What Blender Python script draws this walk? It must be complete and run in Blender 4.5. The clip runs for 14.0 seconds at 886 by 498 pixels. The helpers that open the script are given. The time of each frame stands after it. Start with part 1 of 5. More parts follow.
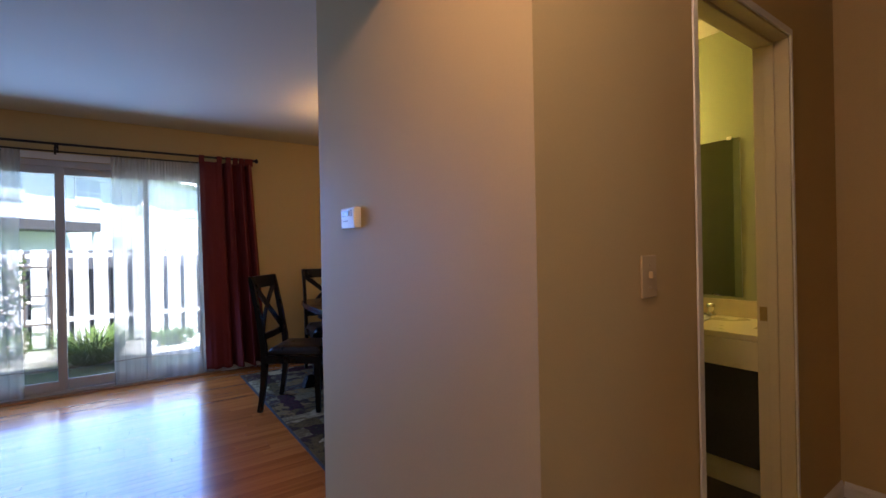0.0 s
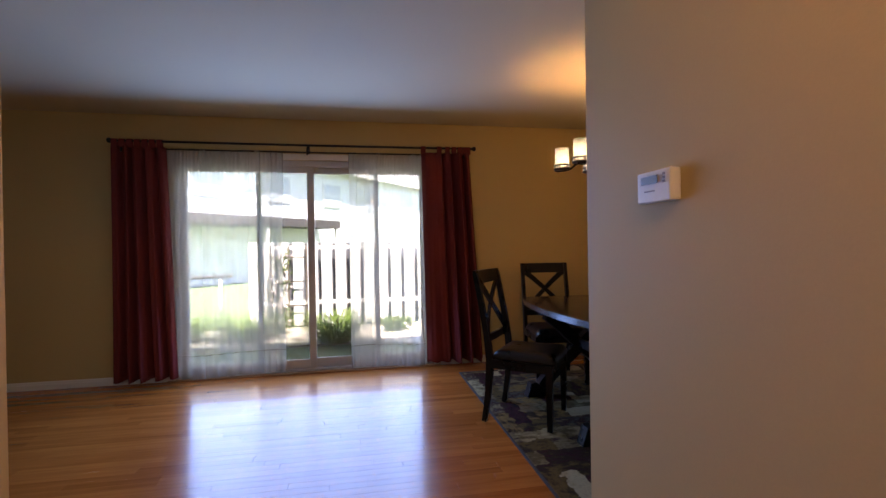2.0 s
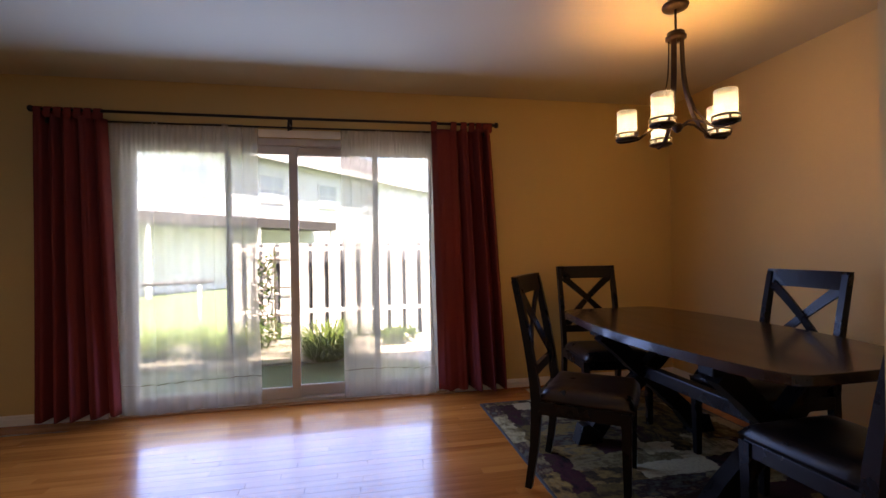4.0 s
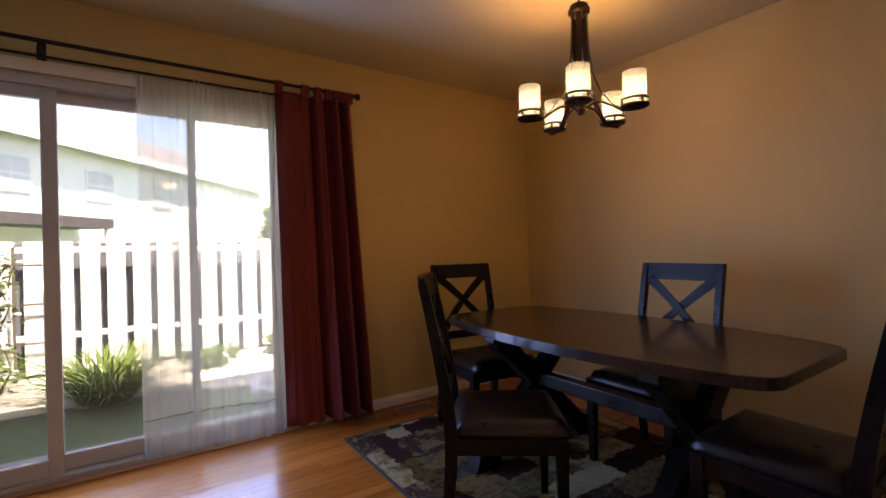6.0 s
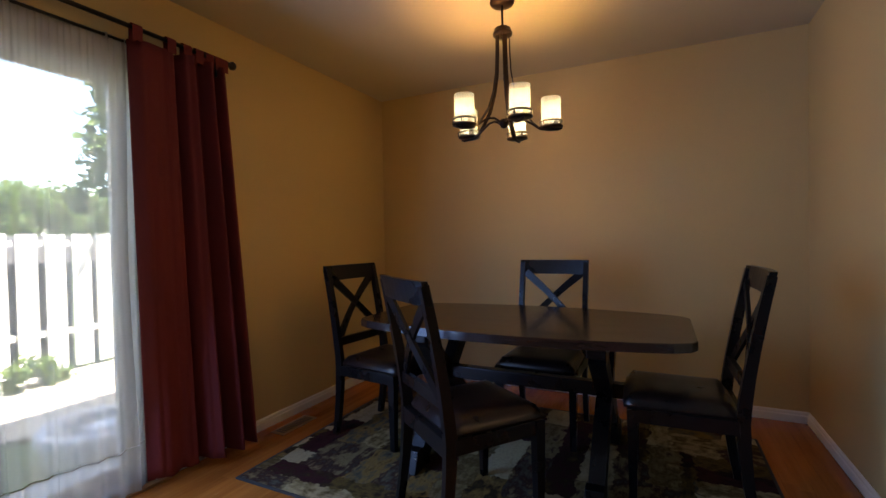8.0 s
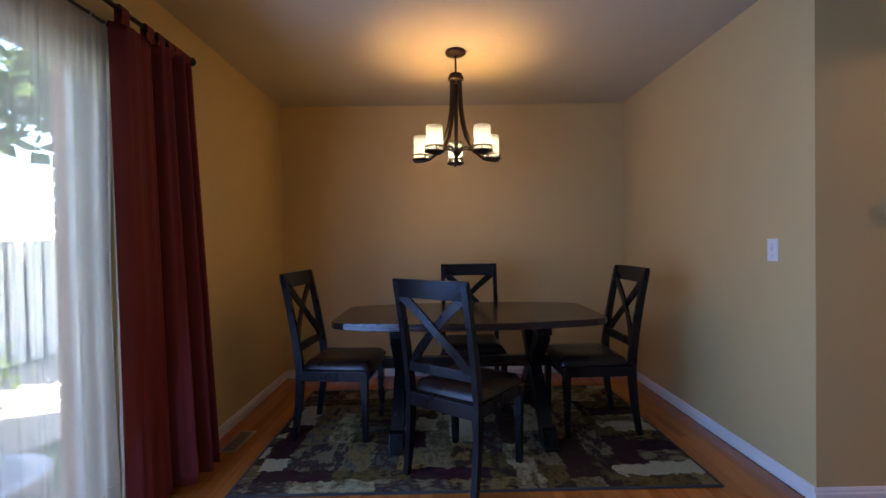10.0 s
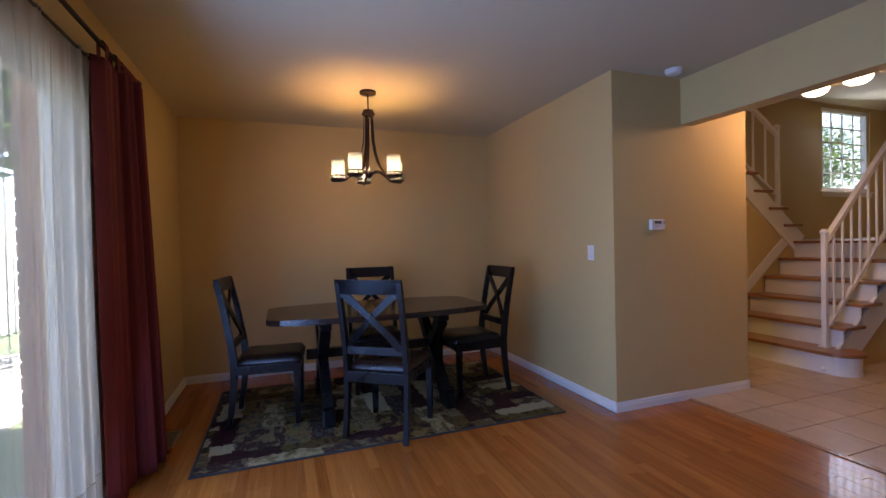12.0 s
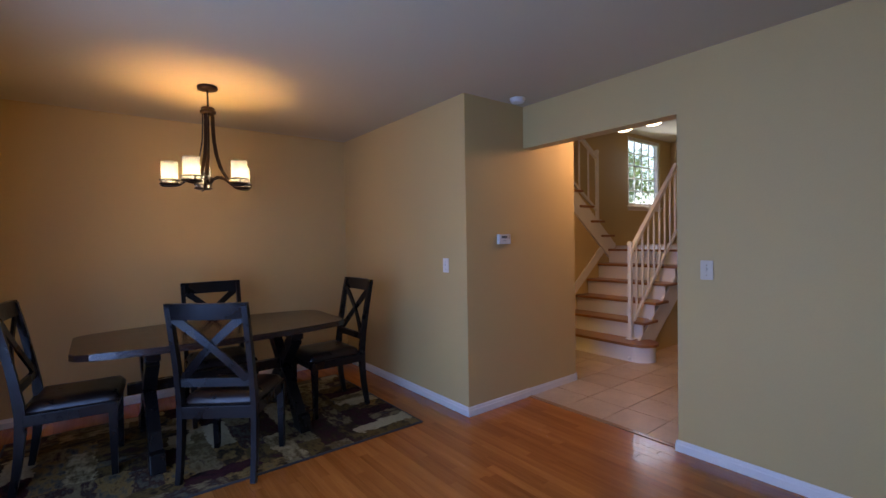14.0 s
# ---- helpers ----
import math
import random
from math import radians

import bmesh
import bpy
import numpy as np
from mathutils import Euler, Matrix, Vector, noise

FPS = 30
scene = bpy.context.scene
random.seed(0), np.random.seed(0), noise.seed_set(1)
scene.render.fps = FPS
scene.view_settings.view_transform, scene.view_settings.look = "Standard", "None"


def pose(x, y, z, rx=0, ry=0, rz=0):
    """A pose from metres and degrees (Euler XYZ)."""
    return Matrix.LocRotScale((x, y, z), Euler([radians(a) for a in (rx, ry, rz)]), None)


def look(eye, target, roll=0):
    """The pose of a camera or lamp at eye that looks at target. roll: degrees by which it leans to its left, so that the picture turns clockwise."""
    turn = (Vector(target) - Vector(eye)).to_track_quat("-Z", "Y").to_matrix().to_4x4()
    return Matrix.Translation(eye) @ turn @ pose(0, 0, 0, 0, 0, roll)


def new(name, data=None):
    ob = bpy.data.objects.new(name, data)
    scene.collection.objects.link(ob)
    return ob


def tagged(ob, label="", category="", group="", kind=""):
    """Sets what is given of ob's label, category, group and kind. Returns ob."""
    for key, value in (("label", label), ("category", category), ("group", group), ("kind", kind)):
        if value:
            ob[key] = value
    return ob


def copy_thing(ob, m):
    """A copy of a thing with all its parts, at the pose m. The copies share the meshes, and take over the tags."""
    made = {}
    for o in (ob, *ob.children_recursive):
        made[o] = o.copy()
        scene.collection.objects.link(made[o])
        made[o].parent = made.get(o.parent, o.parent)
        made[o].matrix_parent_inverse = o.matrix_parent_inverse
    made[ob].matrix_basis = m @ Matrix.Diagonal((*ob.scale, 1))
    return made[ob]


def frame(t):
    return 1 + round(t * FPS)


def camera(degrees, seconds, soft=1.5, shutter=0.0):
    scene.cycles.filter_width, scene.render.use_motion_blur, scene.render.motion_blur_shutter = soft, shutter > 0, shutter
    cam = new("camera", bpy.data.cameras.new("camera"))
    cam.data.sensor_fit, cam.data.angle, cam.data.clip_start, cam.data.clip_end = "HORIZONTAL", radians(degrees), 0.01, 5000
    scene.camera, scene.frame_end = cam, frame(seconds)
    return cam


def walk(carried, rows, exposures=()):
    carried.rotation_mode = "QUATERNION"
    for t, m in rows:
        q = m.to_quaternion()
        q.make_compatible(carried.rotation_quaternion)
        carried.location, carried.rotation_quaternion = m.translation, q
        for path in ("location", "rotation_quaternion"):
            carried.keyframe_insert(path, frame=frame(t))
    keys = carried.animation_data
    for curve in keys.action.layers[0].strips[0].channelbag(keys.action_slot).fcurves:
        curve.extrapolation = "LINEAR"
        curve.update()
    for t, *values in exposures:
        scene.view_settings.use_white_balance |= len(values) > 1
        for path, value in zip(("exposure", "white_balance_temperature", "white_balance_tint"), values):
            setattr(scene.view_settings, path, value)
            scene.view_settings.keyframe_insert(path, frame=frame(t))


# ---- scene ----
cam = camera(89.6, 14.0)
EXPOSURES = [(0, 3.22, 5450, 18), (2, 3.25, 6850, 24), (4.5, 3.3, 7700, 28), (6.5, 3.25, 7700, 27), (8, 3.22, 7000, 17), (10.5, 3.28, 6150, 18), (12, 3.25, 6500, 22), (14, 3.17, 6600, 21)]
PATH = [
    (0, (0.27, -0.108, 1.216), (1.414, 1.532, 1.214), -1.1),
    (0.5, (0.202, -0.007, 1.223), (1.121, 1.769, 1.213), -1.0),
    (1, (0.214, 0.145, 1.2), (0.925, 2.015, 1.19), -1.1),
    (1.5, (0.238, 0.322, 1.194), (0.77, 2.25, 1.185), -0.9),
    (2, (0.238, 0.515, 1.199), (0.597, 2.483, 1.188), -0.9),
    (4.5, (0.255, 1.576, 1.164), (0.642, 3.538, 1.174), -1.0),
    (5, (0.267, 1.74, 1.167), (0.856, 3.651, 1.171), -1.2),
    (5.5, (0.213, 1.913, 1.144), (1.05, 3.729, 1.153), -1.1),
    (6, (0.144, 2.056, 1.138), (1.259, 3.717, 1.136), -1.3),
    (6.5, (0.066, 2.199, 1.151), (1.409, 3.68, 1.132), -1.4),
    (7, (-0.073, 2.362, 1.164), (1.45, 3.658, 1.14), -1.4),
    (7.5, (-0.222, 2.527, 1.174), (1.448, 3.628, 1.138), -1.4),
    (8, (-0.392, 2.711, 1.174), (1.404, 3.591, 1.134), -1.1),
    (10.5, (-1.167, 3.781, 1.213), (0.822, 3.577, 1.186), -1.1),
    (11, (-1.343, 3.934, 1.214), (0.625, 3.574, 1.19), -1.2),
    (11.5, (-1.472, 4.053, 1.227), (0.462, 3.544, 1.198), -1.2),
    (12, (-1.586, 4.129, 1.244), (0.294, 3.447, 1.215), -1.3),
    (12.5, (-1.658, 4.167, 1.285), (0.146, 3.304, 1.252), -1.2),
    (13, (-1.691, 4.183, 1.328), (0.031, 3.167, 1.291), -1.1),
    (13.5, (-1.666, 4.137, 1.345), (-0.006, 3.023, 1.305), -1.0),
    (14, (-1.559, 4.098, 1.351), (0.021, 2.872, 1.306), -1.0),
]
walk(cam, [(t, look(e, a, r)) for t, e, a, r in PATH], EXPOSURES)

# ---- light ----
world = bpy.data.worlds.new("sky")
scene.world = world
world.use_nodes = True
wn = world.node_tree
sky = wn.nodes.new("ShaderNodeTexSky")
sky.sky_type = "NISHITA"
sky.sun_disc = False
sky.sun_elevation = radians(67)
sky.sun_rotation = radians(159)
wn.links.new(sky.outputs[0], wn.nodes["Background"].inputs[0])
wn.nodes["Background"].inputs[1].default_value = 0.105

sun = new("sun", bpy.data.lights.new("sun", "SUN"))
sun.data.energy = 4.2
sun.data.angle = radians(0.5)
sun.data.color = (1.0, 0.97, 0.92)
sun.matrix_world = look((0, 0, 20), (-3.0, 8.0, 0.0))


def area_lamp(name, at, to, w, h, watts, color):
    ob = new(name, bpy.data.lights.new(name, "AREA"))
    ob.data.shape, ob.data.size, ob.data.size_y = "RECTANGLE", w, h
    ob.data.energy, ob.data.color = watts, color
    ob.matrix_world = look(at, to)
    return ob


def point_lamp(name, at, watts, color, radius=0.03):
    ob = new(name, bpy.data.lights.new(name, "POINT"))
    ob.data.energy, ob.data.color, ob.data.shadow_soft_size = watts, color, radius
    ob.location = at
    return ob


# sky light that comes in by the sliding door
area_lamp("door_daylight", (-0.26, 4.78, 1.1), (-0.26, 1.5, 0.6), 2.1, 1.8, 7.4, (0.235, 0.445, 1.0))
area_lamp("door_sky_glow", (-0.26, 4.972, 1.05), (-0.26, 0.0, 1.0), 2.25, 1.85, 0.28, (0.48, 0.72, 1.0))

# ---- materials ----
MATS = {}


def node_mat(name):
    m = bpy.data.materials.new(name)
    m.use_nodes = True
    MATS[name] = m
    return m, m.node_tree.nodes, m.node_tree.links, m.node_tree.nodes["Principled BSDF"]


def mix_color(n, l, fac, a, b):
    x = n.new("ShaderNodeMix")
    x.data_type = "RGBA"
    for sock, v in ((x.inputs[0], fac), (x.inputs[6], a), (x.inputs[7], b)):
        if isinstance(v, bpy.types.NodeSocket):
            l.new(v, sock)
        elif isinstance(v, (tuple, list)):
            sock.default_value = (*v, 1)
        else:
            sock.default_value = v
    return x.outputs[2]


def maths(n, l, op, a, b=0.0, c=0.0):
    x = n.new("ShaderNodeMath")
    x.operation = op
    for sock, v in zip(x.inputs, (a, b, c)):
        if isinstance(v, bpy.types.NodeSocket):
            l.new(v, sock)
        else:
            sock.default_value = v
    return x.outputs[0]


def coords(n, l, scale=(1, 1, 1), kind="Object", random_shift=False):
    tc = n.new("ShaderNodeTexCoord")
    mp = n.new("ShaderNodeMapping")
    mp.inputs["Scale"].default_value = scale
    l.new(tc.outputs[kind], mp.inputs["Vector"])
    if random_shift:
        oi = n.new("ShaderNodeObjectInfo")
        cx = n.new("ShaderNodeCombineXYZ")
        l.new(maths(n, l, "MULTIPLY", oi.outputs["Random"], 37.0), cx.inputs[0])
        l.new(maths(n, l, "MULTIPLY", oi.outputs["Random"], 91.0), cx.inputs[1])
        l.new(cx.outputs[0], mp.inputs["Location"])
    return mp.outputs[0]


def noise_tex(n, l, vec, scale, detail=3.0, rough=0.55):
    t = n.new("ShaderNodeTexNoise")
    t.inputs["Scale"].default_value, t.inputs["Detail"].default_value, t.inputs["Roughness"].default_value = scale, detail, rough
    l.new(vec, t.inputs["Vector"])
    return t.outputs[0]


def ramp(n, l, fac, lo, hi):
    r = n.new("ShaderNodeMapRange")
    r.inputs[1].default_value, r.inputs[2].default_value = lo, hi
    l.new(fac, r.inputs[0])
    return r.outputs[0]


def bump(n, l, p, height, strength, distance):
    b = n.new("ShaderNodeBump")
    b.inputs["Strength"].default_value, b.inputs["Distance"].default_value = strength, distance
    l.new(height, b.inputs["Height"])
    l.new(b.outputs[0], p.inputs["Normal"])


def plain(name, color, rough=0.5, metal=0.0, vary=0.12, big=1.5, fine=60.0, bumpy=0.1, dist=0.002, spec=0.5, coat=0.0, sheen=0.0):
    """A surface of one colour with wear at two scales and fine relief."""
    m, n, l, p = node_mat(name)
    v = coords(n, l)
    a, b = noise_tex(n, l, v, big, 4), noise_tex(n, l, v, fine, 3)
    f = maths(n, l, "MULTIPLY_ADD", a, 0.6, maths(n, l, "MULTIPLY", b, 0.4))
    dark = tuple(c * (1 - vary) for c in color)
    lite = tuple(min(1, c * (1 + vary)) for c in color)
    l.new(mix_color(n, l, ramp(n, l, f, 0.3, 0.7), dark, lite), p.inputs["Base Color"])
    l.new(maths(n, l, "MULTIPLY_ADD", ramp(n, l, a, 0.3, 0.7), 0.14, rough - 0.07), p.inputs["Roughness"])
    p.inputs["Metallic"].default_value = metal
    p.inputs["Specular IOR Level"].default_value = spec
    p.inputs["Coat Weight"].default_value = coat
    p.inputs["Sheen Weight"].default_value = sheen
    if bumpy:
        bump(n, l, p, b, bumpy, dist)
    return m


PAINT = plain("tan_wall_paint", (0.55, 0.412, 0.186), 0.62, vary=0.035, big=0.9, fine=140, bumpy=0.25, dist=0.001, spec=0.3)
CEIL = plain("ceiling_paint", (0.51, 0.46, 0.325), 0.8, vary=0.025, big=1.2, fine=110, bumpy=0.3, dist=0.0015, spec=0.2)
TRIM = plain("white_trim_paint", (0.74, 0.72, 0.69), 0.38, vary=0.04, big=3, fine=90, bumpy=0.08, dist=0.001)
# white jamb paint with the powder room's yellow light put into its colour
JAMB = plain("yellow_lit_jamb_paint", (0.56, 0.47, 0.29), 0.42, vary=0.04, big=3, fine=90, bumpy=0.08, dist=0.001)
BATH = plain("bath_wall_paint", (0.37, 0.385, 0.21), 0.55, vary=0.03, big=1.0, fine=120, bumpy=0.2, dist=0.001)
VINYL = plain("door_frame_aluminium", (0.50, 0.50, 0.52), 0.42, vary=0.06, big=4, fine=100, bumpy=0.05, dist=0.001)
DARKFRAME = plain("dark_gasket", (0.06, 0.055, 0.06), 0.5, vary=0.1)
IRON = plain("oil_rubbed_bronze", (0.032, 0.02, 0.014), 0.42, metal=0.75, vary=0.35, big=14, fine=160, bumpy=0.25, dist=0.001)
BLACKROD = plain("black_rod_metal", (0.018, 0.016, 0.016), 0.45, metal=0.5, vary=0.2, big=10)
CHAIRWOOD = plain("black_brown_wood", (0.006, 0.005, 0.005), 0.30, vary=0.35, big=7, fine=120, bumpy=0.08, dist=0.001, spec=0.25)
LEATHER = plain("dark_brown_leather", (0.014, 0.0075, 0.006), 0.32, spec=0.4, vary=0.3, big=6, fine=170, bumpy=0.35, dist=0.0015)
WHITEPL = plain("white_plastic", (0.75, 0.74, 0.71), 0.35, vary=0.03, bumpy=0.03)
# white plastic darkened in its colour for the shadow beside the hall opening
DIMWHITEPL = plain("dimmed_white_plastic", (0.60, 0.53, 0.40), 0.4, vary=0.03, bumpy=0.03)
TANPL = plain("tan_plastic", (0.54, 0.41, 0.22), 0.45, vary=0.03, bumpy=0.03)
LCD = plain("grey_display", (0.16, 0.18, 0.16), 0.25, vary=0.05, bumpy=0)
PRINT = plain("grey_print", (0.25, 0.25, 0.26), 0.5, vary=0.05, bumpy=0)
CHROME = plain("chrome", (0.75, 0.75, 0.76), 0.14, metal=1.0, vary=0.03, bumpy=0)
BRASS = plain("aged_brass", (0.35, 0.25, 0.10), 0.3, metal=1.0, vary=0.12, bumpy=0)
COUNTER = plain("cream_counter", (0.72, 0.62, 0.38), 0.3, vary=0.04, big=5, fine=150, bumpy=0.03)
PORCELAIN = plain("white_porcelain", (0.8, 0.79, 0.76), 0.12, vary=0.02, bumpy=0)
KNEESHADE = plain("dark_knee_space", (0.06, 0.055, 0.05), 0.5, vary=0.2)
CONCRETE = plain("concrete", (0.40, 0.38, 0.35), 0.85, vary=0.16, big=2, fine=70, bumpy=0.5, dist=0.004)
SIDING = plain("pale_siding", (0.76, 0.77, 0.78), 0.7, vary=0.06, big=1, fine=40, bumpy=0.1)
ROOF = plain("roof_shingles", (0.17, 0.16, 0.16), 0.85, vary=0.25, big=1, fine=25, bumpy=0.6, dist=0.01)
FENCE = plain("white_fence_paint", (0.80, 0.78, 0.74), 0.7, vary=0.09, big=3, fine=60, bumpy=0.3, dist=0.003)
DARKTIMBER = plain("dark_timber", (0.075, 0.062, 0.06), 0.7, vary=0.25, big=3, fine=50)
# fence board colour darkened for the shade in the gaps
SHADEBOARD = plain("shaded_fence_board", (0.13, 0.13, 0.145), 0.8, vary=0.15, big=3, fine=50)
DIRT = plain("pale_mulch", (0.42, 0.38, 0.31), 0.95, vary=0.35, big=3, fine=45, bumpy=0.9, dist=0.015)
PETAL = plain("pale_petal", (0.72, 0.60, 0.55), 0.6, vary=0.15, bumpy=0)
BARK = plain("bark", (0.11, 0.08, 0.06), 0.9, vary=0.3, big=6, fine=40, bumpy=0.7, dist=0.01)
PALESTONE = plain("pale_cast_stone", (0.62, 0.62, 0.63), 0.8, vary=0.12, big=5, fine=60, bumpy=0.3, dist=0.003)
DARKGLASS = plain("far_window_glass", (0.50, 0.54, 0.58), 0.12, vary=0.1, bumpy=0)
RED = plain("red_curtain_cloth", (0.155, 0.027, 0.026), 0.78, vary=0.14, big=3, fine=400, bumpy=0.3, dist=0.0008, spec=0.2)
STITCH = plain("brown_stitching", (0.16, 0.11, 0.08), 0.9, vary=0.2, bumpy=0)
VENTMETAL = plain("brown_vent_metal", (0.32, 0.20, 0.10), 0.45, metal=0.2, vary=0.15)
RUGEDGE = plain("rug_binding", (0.035, 0.030, 0.026), 0.9, vary=0.3, fine=200, bumpy=0.6, dist=0.003)
THRESH = plain("oak_threshold", (0.33, 0.15, 0.055), 0.35, vary=0.15, big=8, fine=60, coat=0.3)
GRASS_GROUND = plain("lawn", (0.13, 0.18, 0.08), 0.9, vary=0.35, big=2.5, fine=60, bumpy=1.0, dist=0.03)


def wood(name, dark, lite, rough, along=0, coat=0.0, tint=0.25, island=False, grain=1.0, spec=0.5):
    """Wood with streaks along one axis; each piece has a tone of its own."""
    m, n, l, p = node_mat(name)
    s = [26.0 * grain] * 3
    s[along] = 1.4 * grain
    v = coords(n, l, tuple(s), random_shift=not island)
    a = noise_tex(n, l, v, 1.0, 5, 0.6)
    s2 = [160.0] * 3
    s2[along] = 5.0
    b = noise_tex(n, l, coords(n, l, tuple(s2)), 1.0, 2)
    if island:
        src = n.new("ShaderNodeNewGeometry").outputs["Random Per Island"]
    else:
        src = n.new("ShaderNodeObjectInfo").outputs["Random"]
    f = maths(n, l, "MULTIPLY_ADD", a, 0.55, maths(n, l, "MULTIPLY", b, 0.25))
    f = maths(n, l, "MULTIPLY_ADD", src, tint, f)
    l.new(mix_color(n, l, ramp(n, l, f, 0.25, 0.75 + tint * 0.6), dark, lite), p.inputs["Base Color"])
    l.new(maths(n, l, "MULTIPLY_ADD", a, 0.16, rough - 0.08), p.inputs["Roughness"])
    p.inputs["Coat Weight"].default_value = coat
    p.inputs["Coat Roughness"].default_value = 0.07
    p.inputs["Specular IOR Level"].default_value = spec
    bump(n, l, p, b, 0.06, 0.001)
    return m


OAK = wood("oak_strip", (0.25, 0.060, 0.009), (0.60, 0.205, 0.038), 0.24, coat=0.42, tint=0.24, spec=0.45)
OAKREST = wood("oak_strip_far", (0.25, 0.060, 0.009), (0.60, 0.205, 0.038), 0.24, coat=0.42, tint=0.24, island=True, spec=0.45)
TREAD = wood("oak_tread", (0.22, 0.085, 0.028), (0.42, 0.19, 0.07), 0.35, coat=0.3, tint=0.2)
TABLETOP = wood("espresso_table_wood", (0.022, 0.011, 0.008), (0.036, 0.018, 0.012), 0.24, along=1, coat=0.2, tint=0.05, grain=0.8)


def tile_material():
    m, n, l, p = node_mat("cream_floor_tile")
    v = coords(n, l, random_shift=True)
    a, b = noise_tex(n, l, v, 5.0, 5), noise_tex(n, l, v, 40.0, 4)
    f = maths(n, l, "MULTIPLY_ADD", a, 0.7, maths(n, l, "MULTIPLY", b, 0.3))
    oi = n.new("ShaderNodeObjectInfo")
    f = maths(n, l, "MULTIPLY_ADD", oi.outputs["Random"], 0.18, f)
    l.new(mix_color(n, l, ramp(n, l, f, 0.35, 0.85), (0.40, 0.29, 0.20), (0.60, 0.47, 0.35)), p.inputs["Base Color"])
    p.inputs["Roughness"].default_value = 0.36
    bump(n, l, p, b, 0.08, 0.002)
    return m


TILE = tile_material()
GROUT = plain("grout", (0.42, 0.33, 0.25), 0.9, vary=0.12, fine=120, bumpy=0.4)
BATHFLOOR = plain("dark_bath_floor", (0.12, 0.09, 0.06), 0.45, vary=0.2)


def rug_material():
    """Brushed blocks of cream, sage, slate, olive, brown and wine, some laid along the rug and some across."""
    m, n, l, p = node_mat("abstract_rug_pile")
    tc = n.new("ShaderNodeTexCoord")
    wob = n.new("ShaderNodeTexNoise")
    wob.inputs["Scale"].default_value, wob.inputs["Detail"].default_value, wob.inputs["Roughness"].default_value = 13.0, 8.0, 0.65
    l.new(tc.outputs["Object"], wob.inputs["Vector"])
    sub = n.new("ShaderNodeVectorMath")
    sub.operation = "MULTIPLY_ADD"
    l.new(wob.outputs["Color"], sub.inputs[0])
    sub.inputs[1].default_value = (0.13, 0.13, 0)
    l.new(tc.outputs["Object"], sub.inputs[2])
    sep = n.new("ShaderNodeSeparateXYZ")
    l.new(sub.outputs[0], sep.inputs[0])

    def cell(a, b, wide, long, seed):
        """A random value for each block: rows of one width, each row shifted by chance."""
        row = maths(n, l, "FLOOR", maths(n, l, "DIVIDE", a, wide))
        wr = n.new("ShaderNodeTexWhiteNoise")
        wr.noise_dimensions = "1D"
        l.new(maths(n, l, "ADD", row, seed), wr.inputs["W"])
        col = maths(n, l, "FLOOR", maths(n, l, "DIVIDE", maths(n, l, "MULTIPLY_ADD", wr.outputs["Value"], 0.6, b), long))
        cx = n.new("ShaderNodeCombineXYZ")
        l.new(maths(n, l, "ADD", row, seed), cx.inputs[0])
        l.new(col, cx.inputs[1])
        wc = n.new("ShaderNodeTexWhiteNoise")
        wc.noise_dimensions = "2D"
        l.new(cx.outputs[0], wc.inputs["Vector"])
        return wc.outputs["Value"]

    along = cell(sep.outputs[0], sep.outputs[1], 0.13, 0.40, 11.0)
    across = cell(sep.outputs[1], sep.outputs[0], 0.15, 0.44, 37.0)
    pick = maths(n, l, "GREATER_THAN", cell(sep.outputs[0], sep.outputs[1], 0.47, 0.52, 71.0), 0.5)
    s_al = noise_tex(n, l, coords(n, l, (22.0, 7.0, 1.0)), 1.0, 5, 0.65)
    s_ac = noise_tex(n, l, coords(n, l, (7.0, 22.0, 1.0)), 1.0, 5, 0.65)

    def choose(a, b):
        x = n.new("ShaderNodeMix")
        l.new(pick, x.inputs[0])
        l.new(a, x.inputs[2])
        l.new(b, x.inputs[3])
        return x.outputs[0]

    streak = choose(s_al, s_ac)
    blotch = noise_tex(n, l, coords(n, l), 11.0, 5, 0.6)
    fac = maths(n, l, "MULTIPLY_ADD", streak, 0.36, maths(n, l, "MULTIPLY_ADD", choose(along, across), 1.02, maths(n, l, "MULTIPLY_ADD", blotch, 0.42, -0.36)))
    r = n.new("ShaderNodeValToRGB")
    stops = [(0.0, (0.014, 0.008, 0.007)), (0.10, (0.050, 0.013, 0.015)), (0.19, (0.036, 0.022, 0.011)), (0.28, (0.13, 0.085, 0.022)), (0.37, (0.024, 0.015, 0.010)),
             (0.45, (0.24, 0.15, 0.042)), (0.54, (0.085, 0.085, 0.062)), (0.61, (0.045, 0.016, 0.013)), (0.68, (0.22, 0.175, 0.085)), (0.77, (0.095, 0.062, 0.018)), (0.86, (0.33, 0.26, 0.13)), (0.97, (0.42, 0.35, 0.20))]
    r.color_ramp.elements.remove(r.color_ramp.elements[1])
    r.color_ramp.elements[0].position, r.color_ramp.elements[0].color = 0.0, (*stops[0][1], 1)
    for pos, c in stops[1:]:
        r.color_ramp.elements.new(pos).color = (*c, 1)
    l.new(fac, r.inputs[0])
    mott = noise_tex(n, l, coords(n, l), 70, 3)
    l.new(mix_color(n, l, maths(n, l, "MULTIPLY", ramp(n, l, mott, 0.45, 0.75), 0.3), r.outputs[0], (0.020, 0.013, 0.009)), p.inputs["Base Color"])
    p.inputs["Roughness"].default_value = 0.95
    p.inputs["Specular IOR Level"].default_value = 0.1
    bump(n, l, p, noise_tex(n, l, coords(n, l), 260, 2), 0.7, 0.006)
    return m


RUG = rug_material()


